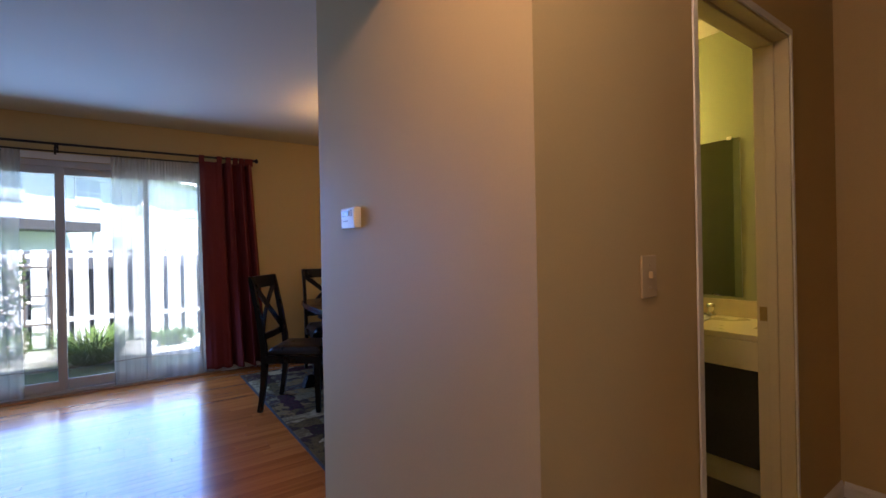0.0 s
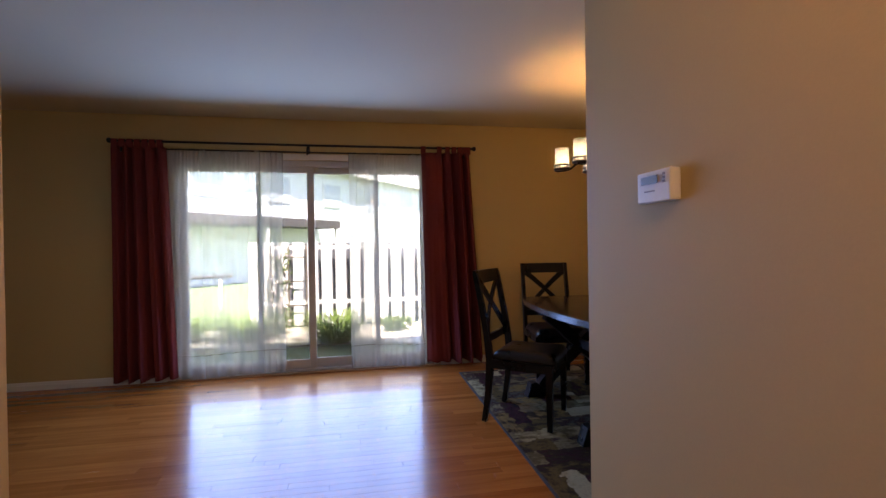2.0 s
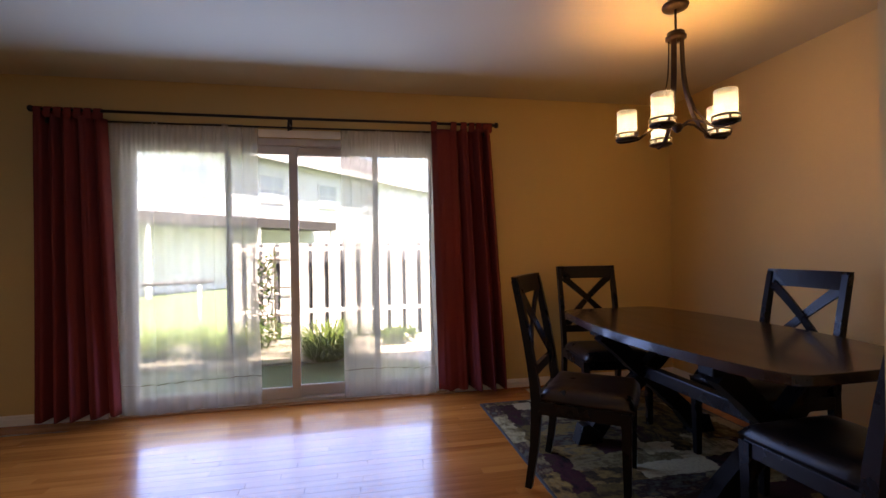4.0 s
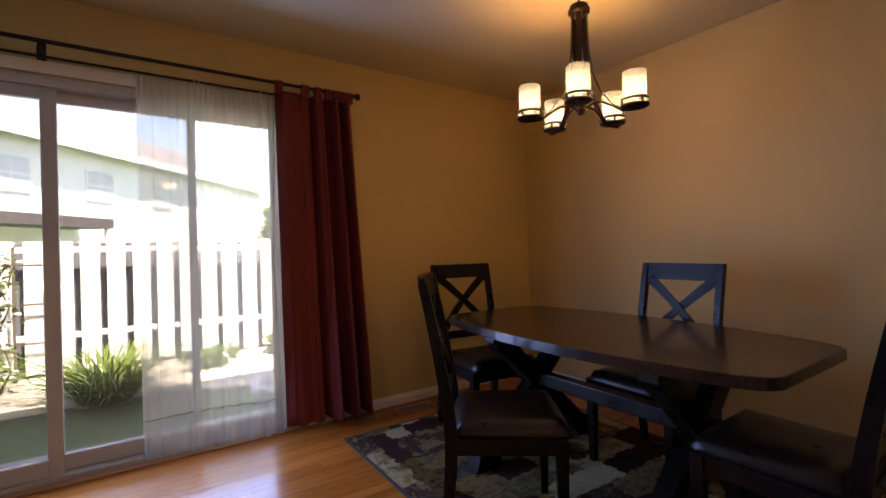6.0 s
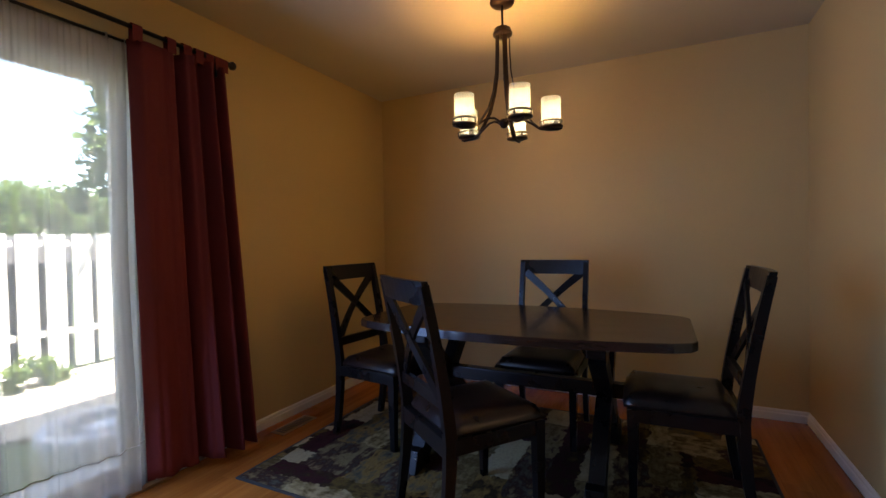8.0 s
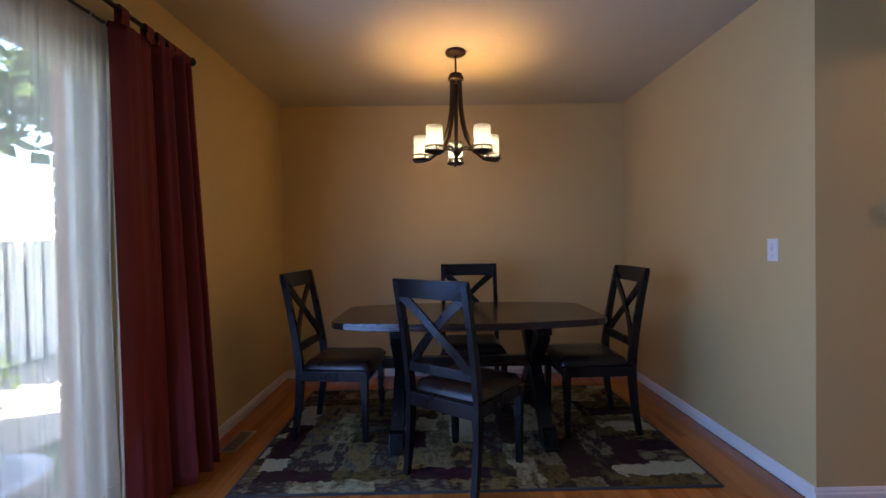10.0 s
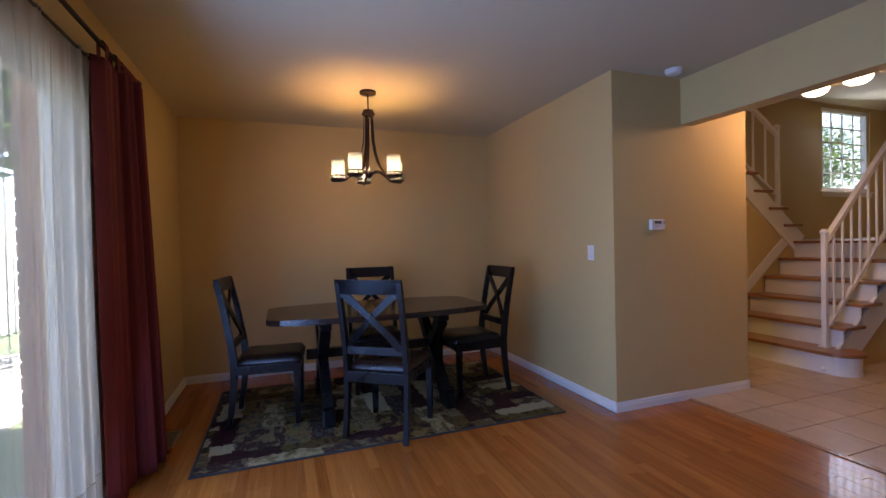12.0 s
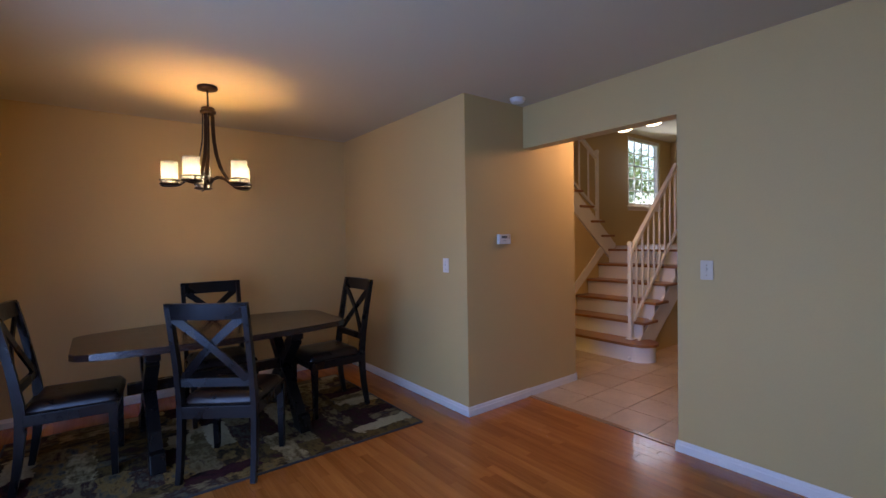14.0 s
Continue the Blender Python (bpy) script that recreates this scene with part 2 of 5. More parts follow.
def see_through(name, color, open_share, trans_share, weave=700.0):
    """Thin cloth: part open weave, part cloth that lets light through."""
    m, n, l, p = node_mat(name)
    out = n["Material Output"]
    d = n.new("ShaderNodeBsdfDiffuse")
    t = n.new("ShaderNodeBsdfTranslucent")
    o = n.new("ShaderNodeBsdfTransparent")
    for s in (d, t):
        s.inputs[0].default_value = (*color, 1)
    a, b = n.new("ShaderNodeMixShader"), n.new("ShaderNodeMixShader")
    a.inputs[0].default_value = trans_share
    l.new(d.outputs[0], a.inputs[1])
    l.new(t.outputs[0], a.inputs[2])
    w = noise_tex(n, l, coords(n, l, (weave, weave, weave)), 1.0, 2)
    l.new(maths(n, l, "MULTIPLY_ADD", w, 0.16, 1 - open_share - 0.08), b.inputs[0])
    l.new(o.outputs[0], b.inputs[1])
    l.new(a.outputs[0], b.inputs[2])
    l.new(b.outputs[0], out.inputs[0])
    return m


LEAF = see_through("leaf_green", (0.10, 0.15, 0.045), 0.0, 0.45, 20.0)
LEAF2 = see_through("grass_blade_green", (0.15, 0.21, 0.055), 0.0, 0.4, 20.0)
SHEER = see_through("ivory_sheer_cloth", (0.66, 0.64, 0.60), 0.53, 0.6)
SHEERHEM = see_through("ivory_sheer_hem", (0.62, 0.61, 0.58), 0.53, 0.6)
SCREEN = see_through("insect_screen", (0.10, 0.10, 0.11), 0.68, 0.1)


def glass(name, tint=(1, 1, 1)):
    m, n, l, p = node_mat(name)
    out = n["Material Output"]
    o, g, x = n.new("ShaderNodeBsdfTransparent"), n.new("ShaderNodeBsdfGlossy"), n.new("ShaderNodeMixShader")
    o.inputs[0].default_value = (*tint, 1)
    g.inputs["Roughness"].default_value = 0.02
    x.inputs[0].default_value = 0.035
    l.new(o.outputs[0], x.inputs[1])
    l.new(g.outputs[0], x.inputs[2])
    l.new(x.outputs[0], out.inputs[0])
    return m


GLASS = glass("clear_glass", (0.95, 0.97, 0.96))


def mirror_material():
    m, n, l, p = node_mat("silvered_mirror")
    p.inputs["Base Color"].default_value = (0.82, 0.86, 0.84, 1)
    p.inputs["Metallic"].default_value, p.inputs["Roughness"].default_value = 1.0, 0.02
    return m


MIRROR = mirror_material()


def frosted(name, color, clear):
    """Thin frosted glass: a share of the bulb's light goes straight through, the rest is scattered by the frosting."""
    m, n, l, p = node_mat(name)
    out = n["Material Output"]
    t, d, x = n.new("ShaderNodeBsdfTranslucent"), n.new("ShaderNodeBsdfDiffuse"), n.new("ShaderNodeMixShader")
    v = noise_tex(n, l, coords(n, l), 30, 3)
    c = mix_color(n, l, ramp(n, l, v, 0.3, 0.7), tuple(q * 0.92 for q in color), color)
    for s in (t, d):
        l.new(c, s.inputs[0])
    x.inputs[0].default_value = 0.6
    l.new(d.outputs[0], x.inputs[1])
    l.new(t.outputs[0], x.inputs[2])
    o, y = n.new("ShaderNodeBsdfTransparent"), n.new("ShaderNodeMixShader")
    y.inputs[0].default_value = clear
    l.new(x.outputs[0], y.inputs[1])
    l.new(o.outputs[0], y.inputs[2])
    l.new(y.outputs[0], out.inputs[0])
    return m


def glowing(name, color, strength):
    m, n, l, p = node_mat(name)
    p.inputs["Base Color"].default_value = (0.9, 0.9, 0.85, 1)
    p.inputs["Emission Color"].default_value = (*color, 1)
    p.inputs["Emission Strength"].default_value = strength
    return m


SHADE = frosted("frosted_shade_glass", (0.10, 0.14, 0.22), 0.5)
BULB = glowing("bulb", (1.0, 0.72, 0.40), 0.35)
DOME = glowing("lit_dome_glass", (1.0, 0.84, 0.60), 0.64)

# ---- shape helpers ----


def box(bm, x0, x1, y0, y1, z0, z1, bevel=0.0):
    r = bmesh.ops.create_cube(bm, size=1.0)
    for v in r["verts"]:
        v.co = Vector(((x0 + x1) / 2 + v.co.x * (x1 - x0), (y0 + y1) / 2 + v.co.y * (y1 - y0), (z0 + z1) / 2 + v.co.z * (z1 - z0)))
    if bevel:
        es = {e for v in r["verts"] for e in v.link_edges}
        bmesh.ops.bevel(bm, geom=list(es), offset=bevel, segments=2, affect="EDGES", profile=0.6)
    return bm


def boxed(*dims, bevel=0.0):
    return box(bmesh.new(), *dims, bevel=bevel)


def tube(bm, points, radius, sides=10, cap=True):
    """A round bar along points; radius is a number or one for each point."""
    pts = [Vector(p) for p in points]
    rs = radius if isinstance(radius, (list, tuple)) else [radius] * len(pts)
    rings, prev = [], None
    for i, p in enumerate(pts):
        d = (pts[min(i + 1, len(pts) - 1)] - pts[max(i - 1, 0)]).normalized()
        if prev is None:
            u = d.orthogonal().normalized()
        else:
            u = (prev - d * prev.dot(d)).normalized()
        prev = u
        w = d.cross(u)
        rings.append([bm.verts.new(p + (u * math.cos(a) + w * math.sin(a)) * rs[i]) for a in (2 * math.pi * k / sides for k in range(sides))])
    for a, b in zip(rings, rings[1:]):
        for k in range(sides):
            f = bm.faces.new((a[k], a[(k + 1) % sides], b[(k + 1) % sides], b[k]))
            f.smooth = True
    if cap:
        bm.faces.new(rings[0][::-1])
        bm.faces.new(rings[-1])
    return bm


def lathe(bm, profile, at=(0, 0, 0), sides=24):
    """A turned shape from (radius, height) pairs."""
    at = Vector(at)
    rings = []
    for r, z in profile:
        rings.append([bm.verts.new(at + Vector((r * math.cos(a), r * math.sin(a), z))) for a in (2 * math.pi * k / sides for k in range(sides))])
    for a, b in zip(rings, rings[1:]):
        for k in range(sides):
            f = bm.faces.new((a[k], a[(k + 1) % sides], b[(k + 1) % sides], b[k]))
            f.smooth = True
    return bm


def plate(bm, outline, z0, z1, bevel=0.0):
    """A slab with the given outline in plan."""
    lo = [bm.verts.new((x, y, z0)) for x, y in outline]
    hi = [bm.verts.new((x, y, z1)) for x, y in outline]
    faces = [bm.faces.new(lo[::-1]), bm.faces.new(hi)]
    k = len(lo)
    for i in range(k):
        faces.append(bm.faces.new((lo[i], lo[(i + 1) % k], hi[(i + 1) % k], hi[i])))
    if bevel:
        es = [e for f in faces[:2] for e in f.edges]
        bmesh.ops.bevel(bm, geom=es, offset=bevel, segments=2, affect="EDGES", profile=0.6)
    return bm


def swept(bm, path, w, d, axis):
    """A flat bar: path of (a, b) in the plane across axis, w wide in that plane and d thick along the axis, centred on 0."""
    rings = []
    for i, (a, b) in enumerate(path):
        p0, p1 = Vector(path[max(i - 1, 0)]), Vector(path[min(i + 1, len(path) - 1)])
        t = (p1 - p0).normalized()
        nrm = Vector((-t.y, t.x)) * (w[i] if isinstance(w, (list, tuple)) else w) / 2
        c = Vector((a, b))
        ring = []
        for q, s in ((c + nrm, -1), (c - nrm, -1), (c - nrm, 1), (c + nrm, 1)):
            co = (s * d / 2, q.x, q.y) if axis == "x" else (q.x, s * d / 2, q.y)
            ring.append(bm.verts.new(co))
        rings.append(ring)
    for r0, r1 in zip(rings, rings[1:]):
        for k in range(4):
            bm.faces.new((r0[k], r0[(k + 1) % 4], r1[(k + 1) % 4], r1[k]))
    bm.faces.new(rings[0][::-1])
    bm.faces.new(rings[-1])
    return bm


def finish(bm, name, material):
    bmesh.ops.recalc_face_normals(bm, faces=bm.faces)
    me = bpy.data.meshes.new(name)
    bm.to_mesh(me)
    bm.free()
    me.materials.append(material)
    return me


def part(name, bm, material, parent, label="", at=None):
    ob = new(name, finish(bm, name, material))
    ob.parent = parent
    if at is not None:
        ob.matrix_basis = at
    if label:
        ob["label"] = label
    return ob


def thing(name, label, category, at=None, group="", kind=""):
    ob = new(name)
    ob.empty_display_size = 0.1
    if at is not None:
        ob.matrix_basis = at
    return tagged(ob, label, category, group, kind)


def single(name, bm, material, label, category, kind="", at=None, group=""):
    ob = new(name, finish(bm, name, material))
    if at is not None:
        ob.matrix_basis = at
    return tagged(ob, label, category, group, kind)


def structure(name, bm, material, label="", category=""):
    return single(name, bm, material, label, category, "structure")


def smooth(ob):
    for f in ob.data.polygons:
        f.use_smooth = True
    return ob

# ---- structure ----
XB, XT, XW = 3.04, 0.985, -4.6          # dining back wall, thermostat wall, far end of the living room
YW, YS, YH, YC = 4.987, 1.90, 1.255, 0.565  # door wall, dining side wall, opening, hall corner
HC, HEAD = 2.44, 2.095
DX0, DX1, DTOP = -1.46, 0.94, 2.05    # sliding door opening
OX0 = -0.265                           # opening to the hall, from here to the thermostat wall
HX0, HX1, HY0 = -1.9, 3.04, -5.7        # hall and stairwell

bm = bmesh.new()
box(bm, XW, DX0, YW, YW + 0.16, 0, HC)
box(bm, DX1, XB + 0.14, YW, YW + 0.16, 0, HC)
box(bm, DX0, DX1, YW, YW + 0.16, DTOP, HC)
structure("wall_north", bm, PAINT, "tan painted wall with a wide sliding door opening", "wall")
structure("wall_east", boxed(XB, XB + 0.14, YS - 0.12, YW, 0, HC), PAINT, "tan painted wall behind the dining table", "wall")
structure("wall_dining_side", boxed(XT, XB, YS - 0.12, YS, 0, HC), PAINT, "tan painted side wall of the dining corner", "wall")
structure("wall_thermostat", boxed(XT, XT + 0.12, YC + 0.12, YS - 0.12, 0, HC), PAINT, "tan painted wall that carries the thermostat", "wall")
bm = bmesh.new()
box(bm, XW, OX0, YH - 0.12, YH, 0, HC)
box(bm, OX0, XT, YH - 0.12, YH, HEAD, HC)
structure("wall_south", bm, PAINT, "tan painted wall with a wide cased-free opening to the hall", "wall")
structure("wall_west", boxed(XW - 0.14, XW, YH - 0.12, YW + 0.16, 0, HC), PAINT, "plain tan painted end wall", "wall")
BD0, BD1, BDT = 1.70, 2.45, 2.04
bm = bmesh.new()
box(bm, XT, BD0 - 0.02, YC, YC + 0.12, 0, HC)
box(bm, BD1 + 0.02, HX1, YC, YC + 0.12, 0, HC)
box(bm, BD0 - 0.02, BD1 + 0.02, YC, YC + 0.12, BDT + 0.02, HC)
structure("wall_powder_room", bm, PAINT, "tan painted hall wall with the powder room doorway", "wall")
structure("wall_hall_east", boxed(HX1, HX1 + 0.14, -3.95, YS - 0.12, 0, 3.33), PAINT, "tan painted wall of the hall and stairs", "wall")
bm = bmesh.new()
SW0, SW1, SWB, SWT = -5.25, -4.0, 1.93, 3.27  # landing window
box(bm, HX1, HX1 + 0.14, HY0, SW0, 0, 3.33)
box(bm, HX1, HX1 + 0.14, SW1, -3.95, 0, 3.33)
box(bm, HX1, HX1 + 0.14, SW0, SW1, 0, SWB)
box(bm, HX1, HX1 + 0.14, SW0, SW1, SWT, 3.33)
structure("wall_landing", bm, PAINT, "tan painted stair wall with a window", "wall")
structure("wall_hall_south", boxed(HX0 - 0.14, HX1 + 0.14, HY0 - 0.14, HY0, 0, 3.33), PAINT, "plain tan painted stairwell wall", "wall")
structure("wall_hall_west", boxed(HX0 - 0.14, HX0, HY0, YH - 0.12, 0, 3.33), PAINT, "plain tan painted hall wall", "wall")
structure("wall_upper_hall", boxed(HX0, HX1, -0.02, 0.10, HC + 0.2, 3.33), PAINT, "plain tan painted upper hall wall", "wall")
structure("ceiling_living", boxed(XW, XB + 0.14, YH - 0.12, YW + 0.16, HC, HC + 0.2), CEIL, "off-white painted ceiling", "ceiling")
bm = bmesh.new()
box(bm, HX0, HX1, -0.12, YH - 0.12, HC, HC + 0.2)
structure("ceiling_hall", bm, CEIL, "off-white painted hall ceiling", "ceiling")
structure("ceiling_stairwell", boxed(HX0 - 0.14, HX1 + 0.14, HY0 - 0.14, 0.12, 3.33, 3.5), CEIL, "off-white stairwell ceiling", "ceiling")
structure("ceiling_powder_room", boxed(XT + 0.12, HX1, YC + 0.12, YS - 0.12, HC - 0.02, HC), CEIL, "powder room ceiling", "ceiling")
floor_living = structure("floor_living", boxed(XW, XB, YH - 0.02, YW + 0.16, -0.12, -0.012), OAKREST, "orange oak strip floor with a glossy finish", "floor")
structure("floor_under", boxed(XT, XB, YH - 0.02, YS, -0.2, -0.13), CONCRETE, "subfloor", "floor")
floor_hall = structure("floor_hall", boxed(HX0, HX1, HY0, YH - 0.06, -0.12, -0.006), GROUT, "cream ceramic tile floor with tan grout", "floor")
structure("floor_powder_room", boxed(XT + 0.12, HX1, YC + 0.12, YS - 0.12, -0.004, 0.002), BATHFLOOR, "dark vinyl powder room floor", "floor")
structure("threshold_strip", boxed(OX0, XT, YH - 0.06, YH - 0.018, -0.02, 0.006, bevel=0.003), THRESH, "oak threshold between strip floor and tiles", "trim")


def baseboard(name, x0, y0, x1, y1, side):
    """A skirting with a stepped, rounded top along a wall face; side gives the way into the room."""
    h, d = 0.070, 0.014
    prof = [(0, 0), (d, 0), (d, h * 0.62), (d * 0.72, h * 0.72), (d * 0.66, h * 0.86), (d * 0.3, h), (0, h)]
    nx, ny = side
    bm = bmesh.new()
    ends = []
    for x, y in ((x0, y0), (x1, y1)):
        ends.append([bm.verts.new((x + nx * a, y + ny * a, z)) for a, z in prof])
    k = len(prof)
    for i in range(k):
        bm.faces.new((ends[0][i], ends[0][(i + 1) % k], ends[1][(i + 1) % k], ends[1][i]))
    bm.faces.new(ends[0])
    bm.faces.new(ends[1][::-1])
    structure(name, bm, TRIM, "white painted baseboard", "baseboard")


baseboard("baseboard_north_1", XW, YW, DX0 - 0.07, YW, (0, -1))
baseboard("baseboard_north_2", DX1 + 0.07, YW, XB, YW, (0, -1))
baseboard("baseboard_east", XB, YS, XB, YW - 0.014, (-1, 0))
baseboard("baseboard_side", XT + 0.001, YS, XB - 0.014, YS, (0, 1))
baseboard("baseboard_thermostat_1", XT, YH - 0.03, XT, YS + 0.014, (-1, 0))
baseboard("baseboard_thermostat_2", XT + 0.006, YC - 0.014, XT + 0.006, YH - 0.03, (-1, 0))
baseboard("baseboard_south", XW, YH, OX0, YH, (0, 1))
baseboard("baseboard_opening", OX0, YH - 0.12, OX0, YH + 0.014, (1, 0))
baseboard("baseboard_hall_1", XT - 0.008, YC, BD0 - 0.036, YC, (0, -1))
baseboard("baseboard_hall_2", BD1 + 0.026, YC, HX1, YC, (0, -1))
baseboard("baseboard_hall_east", HX1, -0.35, HX1, YC - 0.014, (-1, 0))
baseboard("baseboard_powder_room", HX1, YC + 0.12, HX1, YS - 0.12, (-1, 0))

# powder room lining in its own paint
bm = bmesh.new()
box(bm, HX1 - 0.006, HX1 - 0.002, YC + 0.125, YS - 0.125, 0.003, HC - 0.021)
box(bm, XT + 0.122, HX1 - 0.007, YS - 0.126, YS - 0.122, 0.003, HC - 0.021)
box(bm, XT + 0.122, XT + 0.126, YC + 0.125, YS - 0.127, 0.003, HC - 0.021)
structure("wall_powder_lining", bm, BATH, "yellow-green painted powder room walls", "wall")

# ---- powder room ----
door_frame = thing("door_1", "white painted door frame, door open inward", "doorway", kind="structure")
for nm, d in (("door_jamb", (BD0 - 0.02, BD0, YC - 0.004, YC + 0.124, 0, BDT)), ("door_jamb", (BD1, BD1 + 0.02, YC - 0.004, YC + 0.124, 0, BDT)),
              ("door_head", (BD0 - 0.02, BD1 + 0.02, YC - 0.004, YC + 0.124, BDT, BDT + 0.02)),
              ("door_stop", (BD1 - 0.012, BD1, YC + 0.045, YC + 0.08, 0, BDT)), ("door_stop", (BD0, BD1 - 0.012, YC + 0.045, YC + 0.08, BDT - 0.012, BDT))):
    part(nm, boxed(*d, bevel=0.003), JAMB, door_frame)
for a, b, z0, z1 in ((BD0 - 0.034, BD0 - 0.006, 0, BDT + 0.034), (BD1 + 0.006, BD1 + 0.024, 0, BDT + 0.034), (BD0 - 0.006, BD1 + 0.006, BDT + 0.006, BDT + 0.034)):
    part("casing", boxed(a, b, YC - 0.012, YC - 0.0045, z0, z1, bevel=0.003), TRIM, door_frame)
part("strike_plate", boxed(BD1 - 0.004, BD1 - 0.0005, YC + 0.085, YC + 0.112, 0.885, 0.945, bevel=0.001), BRASS, door_frame, "small brass strike plate")
leaf = thing("powder_room_door", "white painted interior door standing open against the wall", "door", pose(BD0 + 0.02, YC + 0.125, 0, 0, 0, 82))
part("panel", boxed(0, 0.72, -0.018, 0.018, 0.012, BDT - 0.02, bevel=0.003), TRIM, leaf)
knob = lathe(bmesh.new(), [(0.0, -0.075), (0.02, -0.074), (0.027, -0.06), (0.024, -0.045), (0.011, -0.035), (0.011, -0.022), (0.03, -0.02), (0.03, -0.0185)])
part("knob", knob, BRASS, leaf, "round brass knob", at=pose(0.66, 0, 0.95, 90))

vanity = thing("vanity_counter", "cream vanity counter with apron and backsplash along the wall", "counter")
VX = 2.52
part("countertop", boxed(VX, HX1 - 0.008, YC + 0.13, YS - 0.13, 0.775, 0.805, bevel=0.006), COUNTER, vanity)
part("apron", boxed(VX + 0.002, VX + 0.03, YC + 0.13, YS - 0.13, 0.645, 0.774, bevel=0.003), COUNTER, vanity)
part("backsplash", boxed(HX1 - 0.03, HX1 - 0.008, YC + 0.13, YS - 0.13, 0.806, 0.90, bevel=0.004), COUNTER, vanity)
# dark block stands in for the shade under the open counter
part("base_cabinet", boxed(VX + 0.16, HX1 - 0.01, YC + 0.14, YS - 0.14, 0.14, 0.64), KNEESHADE, vanity, "dark block for the shade in the open knee space")
part("toe_board", boxed(VX + 0.2, HX1 - 0.012, YC + 0.14, YS - 0.14, 0.002, 0.139), COUNTER, vanity)
sink = lathe(bmesh.new(), [(0.205, 0.0), (0.212, 0.008), (0.20, 0.012), (0.185, 0.004), (0.15, -0.012), (0.02, -0.015), (0.0, -0.015)], sides=32)
single("sink_basin", sink, PORCELAIN, "oval white porcelain sink set in the counter", "sink", at=pose(2.75, 1.24, 0.807))
faucet = thing("faucet", "chrome two-handle faucet behind the sink", "faucet", pose(2.95, 1.16, 0.806))
part("base", boxed(-0.025, 0.025, -0.08, 0.08, 0, 0.018, bevel=0.006), CHROME, faucet)
part("spout", tube(bmesh.new(), [(0, 0, 0.01), (0, 0, 0.075), (-0.03, 0, 0.10), (-0.09, 0, 0.09), (-0.115, 0, 0.07)], [0.014, 0.013, 0.012, 0.011, 0.01]), CHROME, faucet)
for s in (-1, 1):
    part("handle", lathe(bmesh.new(), [(0.018, 0), (0.014, 0.02), (0.022, 0.035), (0.02, 0.052), (0, 0.056)], (0, 0.062 * s, 0.016), 12), CHROME, faucet)
mirror = thing("vanity_mirror", "frameless wall mirror above the vanity", "mirror")
part("mirror_glass", boxed(HX1 - 0.014, HX1 - 0.0075, 0.965, YS - 0.14, 0.915, 1.80, bevel=0.002), MIRROR, mirror)
for y in (1.02, 1.5):
    part("clip", boxed(HX1 - 0.018, HX1 - 0.0065, y - 0.012, y + 0.012, 1.793, 1.812, bevel=0.002), WHITEPL, mirror)
bar = thing("vanity_light", "lit vanity light bar above the mirror", "wall lamp")
part("back_plate", boxed(HX1 - 0.03, HX1 - 0.007, 1.32, 1.74, 2.0, 2.1, bevel=0.006), CHROME, bar)
for y in (1.40, 1.53, 1.66):
    part("bulb", lathe(bmesh.new(), [(0.0, -0.05), (0.035, -0.038), (0.05, 0), (0.035, 0.038), (0, 0.05)], (HX1 - 0.085, y, 2.05), 16), DOME, bar)
point_lamp("vanity_lamp", (HX1 - 0.2, 1.5, 2.02), 1.6, (1.0, 0.70, 0.12), 0.06)

# ---- stairs ----
RISE, RUN, SX0, SX1, SY = 0.195, 0.255, 0.97, 2.02, -0.40
stairs = thing("staircase", "U-shaped stairs with oak treads and white risers", "stairs", kind="structure")
N1 = 6
LY = SY - RUN * (N1 - 1)
for i in range(N1):
    y, z = SY - RUN * i, RISE * (i + 1)
    if i == 0:
        # first step: rounded end that runs out past the rail
        out = [(SX1, y - RUN), (SX1, y)] + [(SX0 - 0.02 + 0.15 * math.cos(a), y - 0.15 + 0.15 * math.sin(a)) for a in (math.pi * (0.5 + k / 14) for k in range(15))] + [(SX0, y - RUN)]
        part("riser", plate(bmesh.new(), [(a, b) for a, b in out], 0.0, z - 0.03), TRIM, stairs)
        nose = [(SX1, y - RUN - 0.01), (SX1, y + 0.03)] + [(SX0 - 0.02 + 0.18 * math.cos(a), y - 0.15 + 0.18 * math.sin(a)) for a in (math.pi * (0.5 + k / 14) for k in range(15))] + [(SX0, y - RUN - 0.01)]
        part("tread", plate(bmesh.new(), nose, z - 0.03, z, 0.006), TREAD, stairs)
        part("shoe_mould", plate(bmesh.new(), [(a * 1.0 - (0.006 if a < SX0 else 0), b + (0.008 if b > y - 0.02 else 0)) for a, b in out], 0.0, 0.022), TRIM, stairs)
    else:
        last = i == N1 - 1
        part("riser", boxed(SX0 + 0.01, SX1, y - 0.02, y, z - RISE, z - 0.03), TRIM, stairs)
        depth = 0.12 if last else RUN + 0.01
        part("tread", boxed(SX0 - 0.03, SX1, y - depth, y + 0.03, z - 0.03, z, bevel=0.006), TREAD, stairs)
LZ = RISE * N1
part("landing", boxed(SX0 - 0.03, HX1, HY0, LY - 0.12, LZ - 0.2, LZ), TREAD, stairs, "oak landing")
